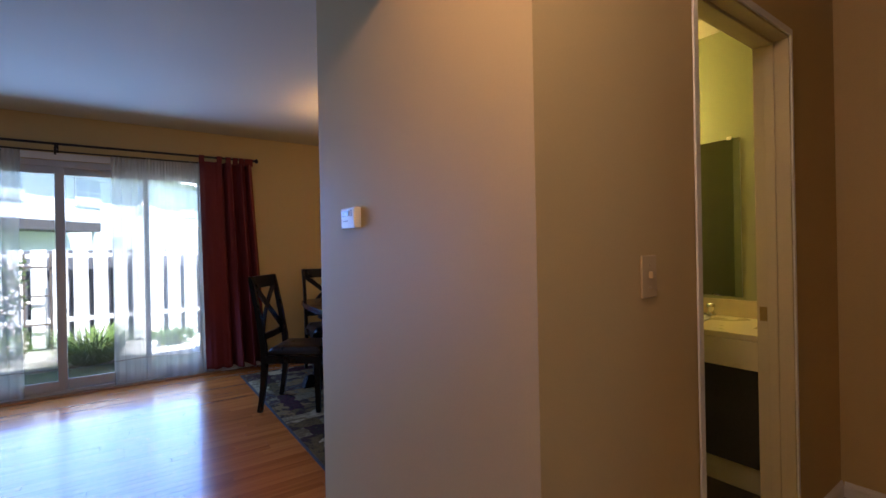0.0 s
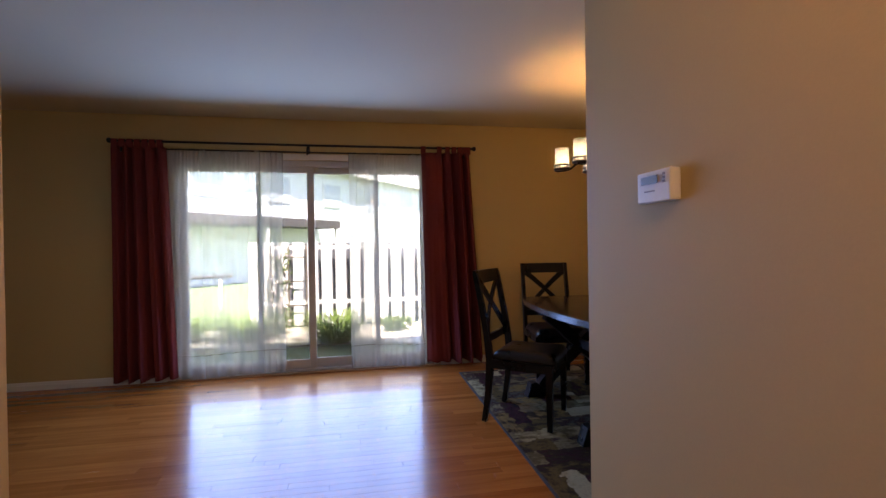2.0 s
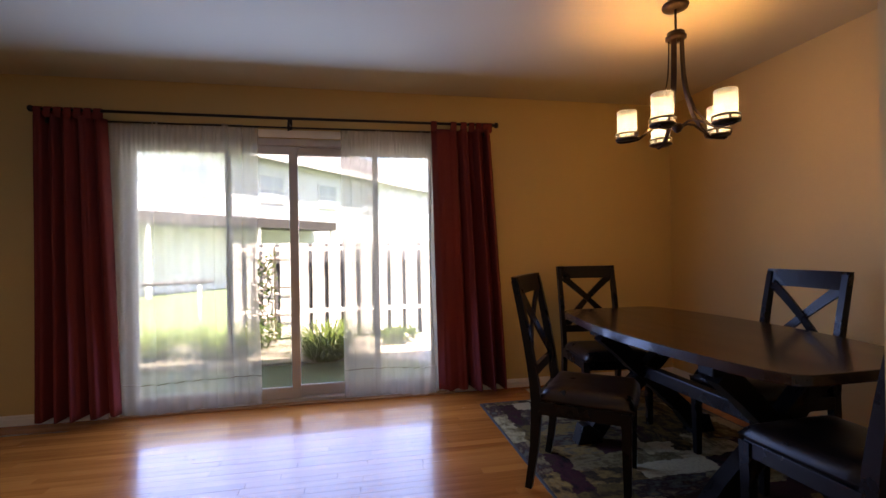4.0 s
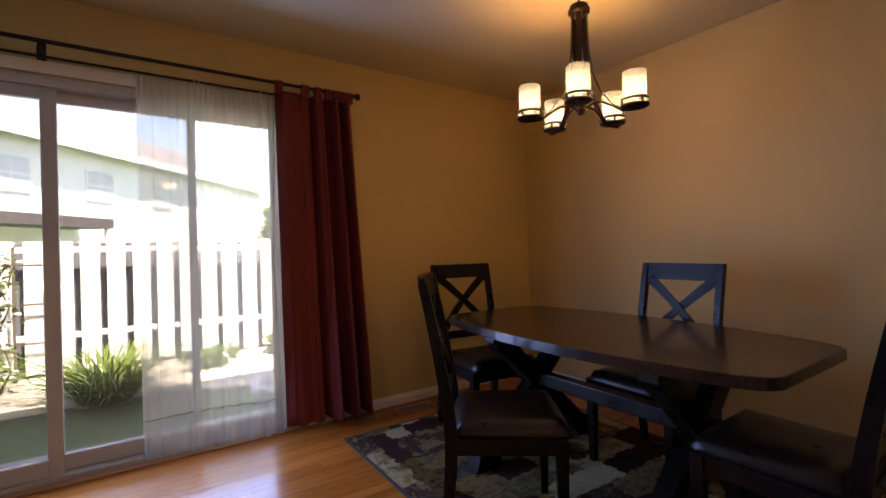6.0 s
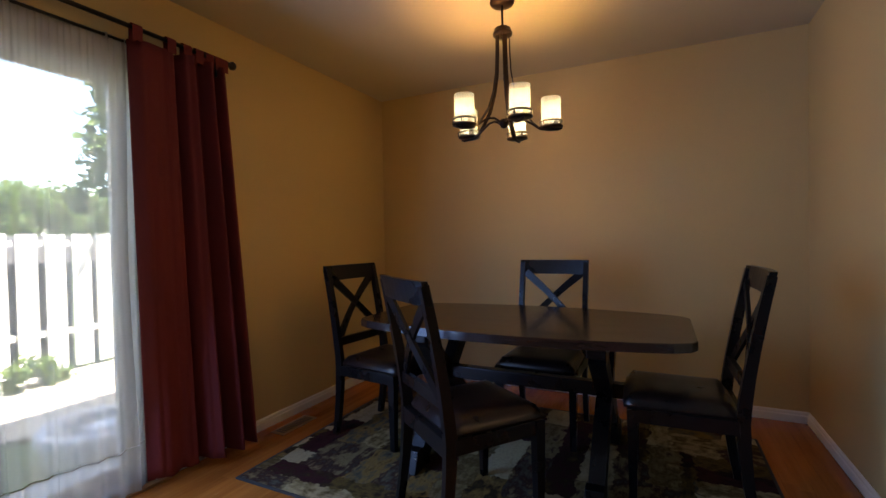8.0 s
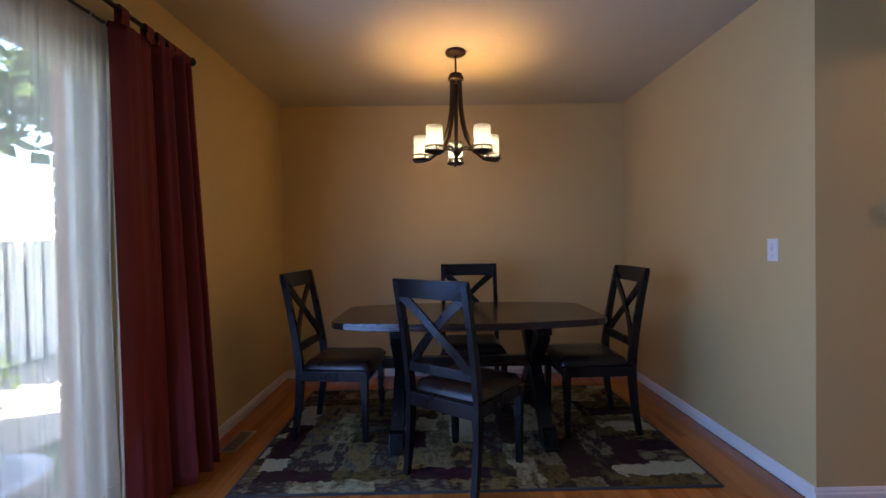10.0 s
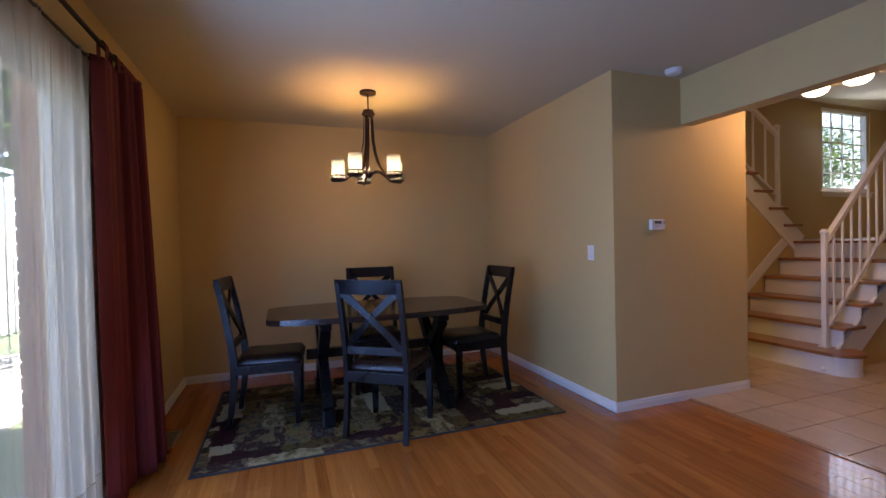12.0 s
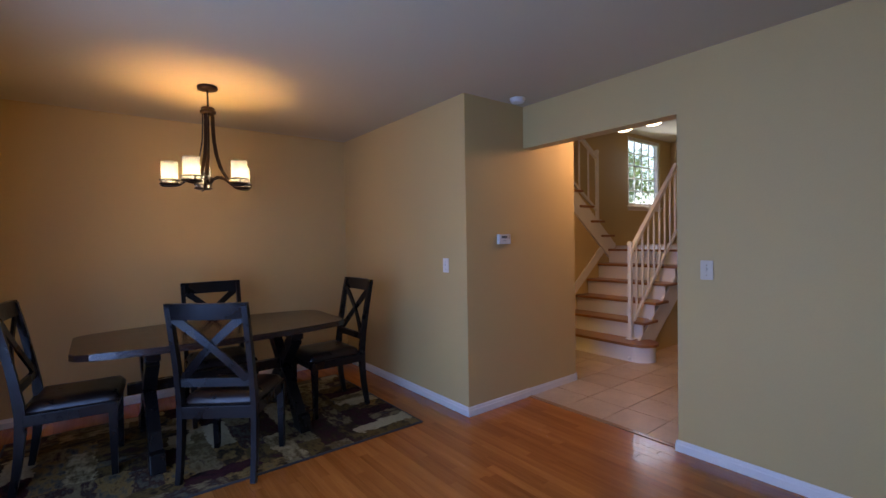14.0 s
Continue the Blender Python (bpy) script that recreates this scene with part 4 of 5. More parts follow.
def build_chair(m):
    """Chair that faces +x: cross back, padded seat, tapered front legs, raked back posts."""
    c = thing("dining_chair", "black-brown wooden dining chair with cross back and dark leather seat", "chair", m, group="chairs round the dining table")
    hw = 0.206

    def back_x(z):
        return -0.212 - (0.10 * ((z - 0.42) / 0.6) ** 1.3 if z > 0.42 else 0.045 * ((0.42 - z) / 0.42) ** 1.8)

    zs = [0.0, 0.1, 0.2, 0.32, 0.42, 0.5, 0.6, 0.7, 0.8, 0.9, 1.0]
    for s in (-1, 1):
        p = part("back_post", swept(bmesh.new(), [(back_x(z), z) for z in zs], [0.032, 0.036, 0.04, 0.046, 0.048, 0.046, 0.042, 0.04, 0.038, 0.036, 0.034], 0.030, "y"), CHAIRWOOD, c)
        p.location.y = s * hw
        bm = bmesh.new()
        lo, hi = [], []
        for z, w in ((0.0, 0.015), (0.42, 0.022)):
            ring = [bm.verts.new((0.19 + a * w, s * (hw + 0.005) + b * w, z)) for a, b in ((-1, -1), (1, -1), (1, 1), (-1, 1))]
            (lo if z == 0 else hi).extend(ring)
        for k in range(4):
            bm.faces.new((lo[k], lo[(k + 1) % 4], hi[(k + 1) % 4], hi[k]))
        bm.faces.new(lo[::-1]), bm.faces.new(hi)
        part("front_leg", bm, CHAIRWOOD, c)
    # seat rails
    part("seat_rail", boxed(-0.20, 0.20, -hw - 0.018, -hw + 0.012, 0.365, 0.425, bevel=0.003), CHAIRWOOD, c)
    part("seat_rail", boxed(-0.20, 0.20, hw - 0.012, hw + 0.018, 0.365, 0.425, bevel=0.003), CHAIRWOOD, c)
    part("seat_rail", boxed(0.178, 0.212, -hw + 0.012, hw - 0.012, 0.365, 0.425, bevel=0.003), CHAIRWOOD, c)
    part("seat_rail", boxed(-0.235, -0.205, -hw + 0.014, hw - 0.014, 0.355, 0.425, bevel=0.003), CHAIRWOOD, c)
    # padded seat
    bm = bmesh.new()
    nx, ny, rows = 14, 14, []
    for i in range(nx + 1):
        row = []
        for j in range(ny + 1):
            u, v = i / nx * 2 - 1, j / ny * 2 - 1
            e = max(0.0, 1 - max(abs(u) ** 5, abs(v) ** 5)) ** 0.5
            wid = 0.213 + 0.014 * (u + 1) / 2
            row.append(bm.verts.new((0.012 + 0.222 * u * (1 - 0.03 * v * v), wid * v * (1 - 0.02 * u * u), 0.436 + 0.054 * e - 0.006 * (1 - u * u) * (1 - v * v))))
        rows.append(row)
    for a, b in zip(rows, rows[1:]):
        for j in range(ny):
            bm.faces.new((a[j], b[j], b[j + 1], a[j + 1])).smooth = True
    edge = [rows[i][0] for i in range(nx + 1)] + [rows[nx][j] for j in range(1, ny + 1)] + [rows[i][ny] for i in range(nx - 1, -1, -1)] + [rows[0][j] for j in range(ny - 1, 0, -1)]
    low = [bm.verts.new((v.co.x * 0.985, v.co.y * 0.985, 0.4255)) for v in edge]
    for k in range(len(edge)):
        bm.faces.new((edge[k], edge[(k + 1) % len(edge)], low[(k + 1) % len(edge)], low[k]))
    bm.faces.new(low)
    part("seat", bm, LEATHER, c, "dark brown leather padded seat")
    # curved top rail
    bm = bmesh.new()
    ring = []
    for k in range(11):
        y = (k / 10 * 2 - 1) * (hw + 0.016)
        bow = -0.018 * (1 - (y / (hw + 0.016)) ** 2)
        sect = []
        for z, o in ((0.925, 0.0), (1.016, -0.012)):
            sect.append((back_x(z) + bow + o * 0 + 0.013, z))
        (xa, za), (xb, zb) = sect
        ring.append([bm.verts.new(q) for q in ((xa, y, za), (xb, y, zb), (xb - 0.026, y, zb), (xa - 0.026, y, za))])
    for a, b in zip(ring, ring[1:]):
        for k in range(4):
            bm.faces.new((a[k], a[(k + 1) % 4], b[(k + 1) % 4], b[k]))
    bm.faces.new(ring[0]), bm.faces.new(ring[-1][::-1])
    part("top_rail", bm, CHAIRWOOD, c)
    bm = bmesh.new()
    box(bm, back_x(0.56) - 0.012, back_x(0.56) + 0.012, -hw + 0.014, hw - 0.014, 0.535, 0.585, bevel=0.003)
    part("lower_rail", bm, CHAIRWOOD, c)
    # crossing back splats, curved
    for s in (-1, 1):
        bm = bmesh.new()
        prev = None
        for k in range(13):
            t = k / 12
            z = 0.575 + 0.36 * t
            y = s * (hw - 0.024) * (1 - 2 * (0.78 * t + 0.22 * t * t))
            x = back_x(z) - 0.012 * math.sin(math.pi * t) + 0.006 * s
            ty = s * (hw - 0.024) * -2 * (0.78 + 0.44 * t)
            tl = math.hypot(ty, 0.36)
            ny_, nz_ = 0.36 / tl, -ty / tl
            hw2 = 0.019 + 0.006 * abs(2 * t - 1)
            cur = [bm.verts.new((x + o, y + q * ny_ * hw2, z + q * nz_ * hw2)) for o, q in ((-0.007, -1), (0.007, -1), (0.007, 1), (-0.007, 1))]
            if prev:
                for q in range(4):
                    bm.faces.new((prev[q], prev[(q + 1) % 4], cur[(q + 1) % 4], cur[q]))
            else:
                bm.faces.new(cur[::-1])
            prev = cur
        bm.faces.new(prev)
        part("cross_splat", bm, CHAIRWOOD, c)
    return c


RUGZ = 0.0125
chair = build_chair(pose(1.370, 3.454, RUGZ, 0, 0, -37))
copy_thing(chair, pose(1.905, 4.215, RUGZ, 0, 0, -96))
copy_thing(chair, pose(2.270, 3.357, RUGZ, 0, 0, 179))
copy_thing(chair, pose(1.893, 2.645, RUGZ, 0, 0, 91.5))

# ---- rug ----
rug = thing("area_rug", "abstract olive, brown and cream rug under the dining table", "rug")
part("pile_field", boxed(1.137, 2.622, 2.247, 4.617, 0.002, 0.012, bevel=0.003), RUG, rug)
bm = bmesh.new()
for d in ((1.122, 1.137, 2.232, 4.632), (2.622, 2.637, 2.232, 4.632), (1.137, 2.622, 2.232, 2.247), (1.137, 2.622, 4.617, 4.632)):
    box(bm, *d, 0.001, 0.0105, bevel=0.003)
part("binding", bm, RUGEDGE, rug, "dark bound edge")

# ---- chandelier ----
CX, CY = 1.905, 3.46
ch = thing("chandelier", "bronze five-light chandelier with lit frosted cylinder shades", "chandelier", pose(CX, CY, HC))
part("canopy", lathe(bmesh.new(), [(0, -0.0005), (0.062, -0.001), (0.066, -0.012), (0.06, -0.024), (0.02, -0.03), (0.0, -0.03)], sides=28), IRON, ch)
part("stem", tube(bmesh.new(), [(0, 0, -0.028), (0, 0, -0.15)], 0.006, 10), IRON, ch)
part("collar", lathe(bmesh.new(), [(0, -0.146), (0.036, -0.147), (0.043, -0.152), (0.043, -0.168), (0.051, -0.171), (0.051, -0.186), (0.044, -0.190), (0.03, -0.200), (0, -0.202)], sides=24), IRON, ch)
ZH = -0.655
part("hub", lathe(bmesh.new(), [(0, ZH + 0.03), (0.018, ZH + 0.026), (0.028, ZH + 0.014), (0.028, ZH), (0.02, ZH - 0.008), (0.017, ZH - 0.016), (0.007, ZH - 0.022), (0, ZH - 0.023)], sides=20), IRON, ch)
ROT = 1.26
for k in range(5):
    a = ROT + 2 * math.pi * k / 5
    ca, sa = math.cos(a), math.sin(a)

    def at(r, z, off=0.0):
        return (r * ca - off * sa, r * sa + off * ca, z)

    bm = bmesh.new()
    # flat strap that falls from the collar and sweeps out to the lamp
    prev = None
    for r, z in ((0.034, -0.19), (0.036, -0.28), (0.041, -0.38), (0.058, -0.48), (0.092, -0.575), (0.145, -0.65), (0.19, -0.69), (0.212, -0.694), (0.222, -0.684)):
        cur = [bm.verts.new(at(r + o, z, s * 0.0125)) for o, s in ((-0.003, -1), (0.003, -1), (0.003, 1), (-0.003, 1))]
        if prev:
            for q in range(4):
                bm.faces.new((prev[q], prev[(q + 1) % 4], cur[(q + 1) % 4], cur[q]))
        else:
            bm.faces.new(cur[::-1])
        prev = cur
    bm.faces.new(prev)
    part("strap", bm, IRON, ch)
    part("arm", tube(bmesh.new(), [at(0.02, ZH + 0.008), at(0.06, ZH + 0.026), at(0.10, ZH + 0.022), at(0.15, ZH - 0.008), at(0.19, ZH - 0.036), at(0.235, ZH - 0.043), at(0.28, ZH - 0.043), at(0.298, ZH - 0.036)], 0.0062, 8), IRON, ch)
    R = 0.245
    hx, hy = R * ca, R * sa
    zb = ZH - 0.03
    lampp = part("lamp_holder", lathe(bmesh.new(), [(0, zb - 0.008), (0.042, zb - 0.008), (0.061, zb - 0.001), (0.061, zb + 0.006), (0, zb + 0.006)], (hx, hy, 0), 28), IRON, ch)
    bm = lathe(bmesh.new(), [(0.057, zb + 0.024), (0.061, zb + 0.024), (0.061, zb + 0.033), (0.057, zb + 0.033), (0.057, zb + 0.024)], (hx, hy, 0), 28)
    for q in range(4):
        b = a + math.pi / 4 + q * math.pi / 2
        x, y = hx + 0.059 * math.cos(b), hy + 0.059 * math.sin(b)
        box(bm, x - 0.004, x + 0.004, y - 0.004, y + 0.004, zb + 0.006, zb + 0.03)
    part("holder_ring", bm, IRON, lampp)
    part("shade", lathe(bmesh.new(), [(0.034, zb + 0.007), (0.050, zb + 0.008), (0.0515, zb + 0.012), (0.0515, zb + 0.152), (0.050, zb + 0.154), (0.0485, zb + 0.15), (0.0485, zb + 0.014), (0.034, zb + 0.011)], (hx, hy, 0), 32), SHADE, lampp, "frosted amber-white glass shade")
    part("bulb", lathe(bmesh.new(), [(0, zb + 0.012), (0.012, zb + 0.014), (0.014, zb + 0.03), (0.02, zb + 0.042), (0.0, zb + 0.05)], (hx, hy, 0), 14), BULB, lampp, "lit bulb")
    point_lamp("chandelier_lamp", (CX + hx, CY + hy, HC + zb + 0.078), 0.98, (1.0, 0.55, 0.165), 0.02)

# ---- wall fixtures ----
th = thing("thermostat", "white wall thermostat with a small grey display", "thermostat", pose(XT, 1.516, 1.341))
part("case", boxed(-0.030, -0.0005, -0.064, 0.064, -0.039, 0.039, bevel=0.005), WHITEPL, th)
part("display", boxed(-0.0345, -0.0325, -0.022, 0.042, 0.006, 0.026, bevel=0.0008), LCD, th, "grey display")
for k in range(3):
    part("button", boxed(-0.035, -0.0325, -0.05 - 0.0, -0.042, 0.004 + k * 0.009, 0.010 + k * 0.009, bevel=0.0006), PRINT, th)
part("label_bar", boxed(-0.0336, -0.0326, -0.01, 0.03, -0.014, -0.010), PRINT, th, "unreadable printed line")


def switch(label, at, material, toggles=1):
    s = thing("light_switch", label, "light switch", at)
    w = 0.035 if toggles == 1 else 0.058
    part("plate", boxed(-w, w, 0.0005, 0.007, -0.057, 0.057, bevel=0.003), material, s)
    for k in range(toggles):
        x = 0 if toggles == 1 else (-0.023 + 0.046 * k)
        part("toggle", boxed(x - 0.005, x + 0.005, 0.0065, 0.019, -0.004, 0.014, bevel=0.002), material, s)
        for z in (-0.03, 0.03):
            part("screw", lathe(bmesh.new(), [(0, 0.0), (0.003, 0.0), (0.003, 0.001), (0, 0.001)], sides=8), CHROME, s, at=pose(x, 0.0068, z, -90))
    return s


switch("white single light switch on the tan wall", pose(1.235, YS, 1.14), WHITEPL)
switch("white light switch beside the hall opening", pose(-0.435, YH, 1.14), DIMWHITEPL)
switch("off-white light switch beside the powder room door", pose(1.41, YC, 1.13, 0, 0, 180), TANPL)
alarm = thing("smoke_alarm", "round white smoke alarm on the ceiling", "smoke alarm", pose(0.85, 1.465, HC))
part("base", lathe(bmesh.new(), [(0, -0.0005), (0.060, -0.001), (0.060, -0.012), (0, -0.012)], sides=28), WHITEPL, alarm)
part("cover", lathe(bmesh.new(), [(0.055, -0.012), (0.053, -0.026), (0.042, -0.034), (0.025, -0.037), (0, -0.037)], sides=28), WHITEPL, alarm)
vent = thing("floor_vent", "brown metal floor register beside the wall", "vent", pose(1.74, 4.845, 0.0008))
part("frame", boxed(-0.15, 0.15, -0.055, 0.055, 0, 0.004, bevel=0.0015), VENTMETAL, vent)
for k in range(12):
    part("slot", boxed(-0.125 + 0.0215 * k, -0.1115 + 0.0215 * k, -0.035, 0.035, 0.0035, 0.0046), DARKFRAME, vent)

# ---- yard ----
GZ = -0.15


def grass_blade(bm, x, y, z, h, lean, ang, w):
    p0 = Vector((x, y, z))
    d = Vector((math.cos(ang), math.sin(ang), 0))
    s = Vector((-d.y, d.x, 0)) * w
    pts = [(0, 0, 1), (0.28 * lean, 0.60 * h, 0.9), (0.66 * lean, 0.90 * h, 0.6), (lean, 0.80 * h, 0.05)]
    prev = None
    for a, b, q in pts:
        c = p0 + d * a + Vector((0, 0, b))
        cur = (bm.verts.new(c - s * q), bm.verts.new(c + s * q))
        if prev:
            bm.faces.new((prev[0], prev[1], cur[1], cur[0]))
        prev = cur


ground = single("ground", boxed(-400, 400, YW + 0.2, 900, GZ - 0.3, GZ), GRASS_GROUND, "green lawn that runs to the fence", "ground", "structure")
structure("ground_front", boxed(-400, 400, -400, HY0 - 0.2, GZ - 0.3, GZ), GRASS_GROUND, "plain lawn at the front of the house", "ground")
structure("patio_step", boxed(-1.9, 1.4, YW + 0.17, YW + 0.62, GZ - 0.02, -0.04, bevel=0.01), CONCRETE, "concrete step outside the sliding door", "step")
bed = structure("planting_bed", plate(bmesh.new(), [(-2.6, 7.05), (-1.2, 6.85), (0.1, 6.9), (1.1, 6.6), (2.3, 6.2), (6, 6.0), (6, 8.35), (-2.6, 8.35)], GZ + 0.001, GZ + 0.03, 0.01), DIRT, "pale mulch planting bed before the fence", "planting bed")

fence = thing("fence", "white painted board fence with gaps between wide boards", "fence", kind="structure")
FYY = 8.42
fx0, fx1, pitch = -1.622, 9.0, 0.2365
nb = int((fx1 - fx0) / pitch)
board = None
for k in range(nb):
    x = fx0 + pitch * k
    if board is None:
        board = part("board", boxed(0, 0.172, -0.012, 0.012, GZ + 0.04, 1.31, bevel=0.004), FENCE, fence)
        board.location = (x, FYY, 0)
    else:
        o = new("board", board.data)
        o.parent = fence
        o.location = (x + random.uniform(-0.006, 0.006), FYY + random.uniform(-0.004, 0.004), random.uniform(-0.008, 0.008))
for z in (0.25, 1.19):
    part("rail", boxed(fx0, fx1, FYY + 0.014, FYY + 0.055, z, z + 0.06), FENCE, fence)
for k in range(5):
    part("post", boxed(fx0 + 2.4 * k, fx0 + 2.4 * k + 0.09, FYY + 0.056, FYY + 0.146, GZ - 0.1, 1.2), FENCE, fence)
# back boards, their grey painted in for the shade between the front boards
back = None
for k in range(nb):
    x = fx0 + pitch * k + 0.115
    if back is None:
        back = part("board", boxed(0, 0.185, 0, 0.024, GZ + 0.04, 1.295, bevel=0.004), SHADEBOARD, fence)
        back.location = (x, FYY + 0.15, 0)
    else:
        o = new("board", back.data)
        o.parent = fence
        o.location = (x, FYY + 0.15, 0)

# upper storey over the rooms: unseen, added and sized to shade the near yard
structure("upper_storey", boxed(XW - 0.14, XB + 0.14, 1.5, YW + 0.255, 2.71, 4.5), SIDING, "unseen upper storey block that shades the near yard", "wall")
# brick facing of the house round the sliding door
BRICK = wood("red_brown_brick", (0.20, 0.075, 0.05), (0.36, 0.16, 0.10), 0.85, tint=0.5, grain=0.4)
facing = structure("wall_brick_facing", boxed(DX1 + 0.012, 3.2, YW + 0.162, YW + 0.255, GZ - 0.05, 2.7), GROUT, "red-brown brick facing beside the sliding door", "wall")
structure("wall_brick_facing_west", boxed(XW, DX0 - 0.012, YW + 0.162, YW + 0.255, GZ - 0.05, 2.7), GROUT, "red-brown brick facing beside the sliding door", "wall")
brick_data = finish(boxed(0, 0.10, 0, 0.098, 0, 0.057, bevel=0.003), "brick", BRICK)
for k in range(36):
    o = new("brick", brick_data)
    o.parent = facing
    o.location = (DX1 + 0.004, YW + 0.161, GZ - 0.03 + 0.0667 * k)

# low rail of the neighbouring yard
lowrail = thing("garden_rail", "thin dark garden rail on posts in the yard", "railing")
part("rail", tube(bmesh.new(), [(-6.5, 9.0, 0.62), (-2.2, 9.6, 0.70)], 0.03, 8), DARKTIMBER, lowrail)
for x, y in ((-6.2, 9.04), (-4.2, 9.32), (-2.4, 9.57)):
    part("post", tube(bmesh.new(), [(x, y, GZ - 0.05), (x, y, 0.64)], 0.028, 8), FENCE, lowrail)


def clump(name, x, y, n, h, spread, seed, label):
    rnd = random.Random(seed)
    bm = bmesh.new()
    for _ in range(n):
        a = rnd.uniform(0, 6.283)
        r = rnd.random() ** 0.5 * 0.20
        grass_blade(bm, r * math.cos(a), r * math.sin(a), 0, h * rnd.uniform(0.35, 1.05), spread * rnd.uniform(0.3, 1.15), a + rnd.uniform(-0.9, 0.9), 0.007)
    return single(name, bm, LEAF2, label, "plant", at=pose(x, y, GZ + 0.02))


clump("ornamental_grass", -0.15, 7.0, 520, 0.46, 0.75, 3, "green arching grass clump in the planting bed")
clump("ornamental_grass", -1.45, 7.4, 520, 0.42, 0.8, 4, "green arching grass clump in the planting bed")
clump("ornamental_grass", -2.35, 7.5, 420, 0.42, 0.75, 5, "green arching grass clump in the planting bed")


def leafy(bm, c, n, size, rnd, flat=1.0):
    for _ in range(n):
        p = Vector((rnd.gauss(0, 0.42), rnd.gauss(0, 0.42), rnd.gauss(0, 0.42) * flat)) * size + Vector(c)
        u = Vector((rnd.uniform(-1, 1), rnd.uniform(-1, 1), rnd.uniform(-0.6, 0.6))).normalized()
        w = u.orthogonal().normalized()
        k = rnd.uniform(0.7, 1.3)
        l_, w_ = 0.035 * k * leafy.scale, 0.018 * k * leafy.scale
        bm.faces.new([bm.verts.new(p + q) for q in (-u * l_, w * w_ + u * l_ * 0.1, u * l_, -w * w_ + u * l_ * 0.1)])


leafy.scale = 1.0


def rose(x, y, seed):
    rnd = random.Random(seed)
    t = thing("climbing_rose", "climbing rose with sparse leaves on thin canes", "plant", pose(x, y, GZ + 0.02))
    canes, leaves, blooms = bmesh.new(), bmesh.new(), bmesh.new()
    for k in range(4):
        px, py = rnd.uniform(-0.1, 0.1), rnd.uniform(-0.05, 0.05)
        pts = [(px, py, 0)]
        for j in range(1, 7):
            pts.append((px + 0.1 * math.sin(j * 1.2 + k), py + 0.03 * math.cos(j + k), j * 0.2))
        tube(canes, pts, 0.008, 6)
        for q in pts[1:]:
            leafy(leaves, q, 9, 0.14, rnd)
            for _ in range(2):
                lathe(blooms, [(0, -0.02), (0.03, 0), (0.022, 0.02), (0, 0.024)], (q[0] + rnd.uniform(-0.1, 0.1), q[1] - 0.06, q[2] + rnd.uniform(-0.08, 0.08)), 7)
    part("canes", canes, BARK, t)
    part("leaves", leaves, LEAF, t)
    part("blooms", blooms, PETAL, t, "pale pink blooms")


rose(-0.95, 7.75, 8)
trellis = thing("trellis", "thin wooden trellis against the fence", "trellis", pose(-0.95, 8.2, GZ))
for x in (-0.28, 0.0, 0.28):
    part("upright", boxed(x - 0.012, x + 0.012, -0.01, 0.01, 0, 1.4), BARK, trellis)
for z in (0.4, 0.8, 1.2):
    part("crosspiece", boxed(-0.3, 0.3, -0.022, -0.0105, z, z + 0.022), BARK, trellis)


def shrub(name, x, y, n, size, seed, label, base=0.0):
    rnd = random.Random(seed)
    bm = bmesh.new()
    for _ in range(max(3, n // 60)):
        leafy(bm, (rnd.gauss(0, size * 0.35), rnd.gauss(0, size * 0.3), size * rnd.uniform(0.15, 0.7)), 60, size * 0.35, rnd)
    return single(name, bm, LEAF, label, "plant", at=pose(x, y, GZ + 0.02 + base))


shrub("flowering_shrub", 0.75, 7.6, 500, 0.35, 31, "low leafy shrub in the planting bed")
shrub("flowering_shrub", 2.55, 7.5, 900, 0.6, 32, "leafy shrub beside the fence")
shrub("flowering_shrub", 1.6, 7.9, 500, 0.3, 33, "low leafy shrub in the planting bed")

# low round planter beside the step
pot = thing("garden_planter", "low round pale concrete planter bowl beside the lawn", "planter", pose(1.14, 5.86, GZ))
part("bowl", lathe(bmesh.new(), [(0.0, 0.001), (0.23, 0.001), (0.27, 0.05), (0.30, 0.16), (0.315, 0.175), (0.315, 0.235), (0.30, 0.245), (0.262, 0.243), (0.25, 0.225), (0.24, 0.13), (0.0, 0.12)], sides=40), PALESTONE, pot)
part("centre_disc", lathe(bmesh.new(), [(0.0, 0.121), (0.085, 0.121), (0.095, 0.15), (0.10, 0.205), (0.085, 0.215), (0.0, 0.212)], (0.03, 0.0, 0.0), 28), PALESTONE, pot, "raised round centre")


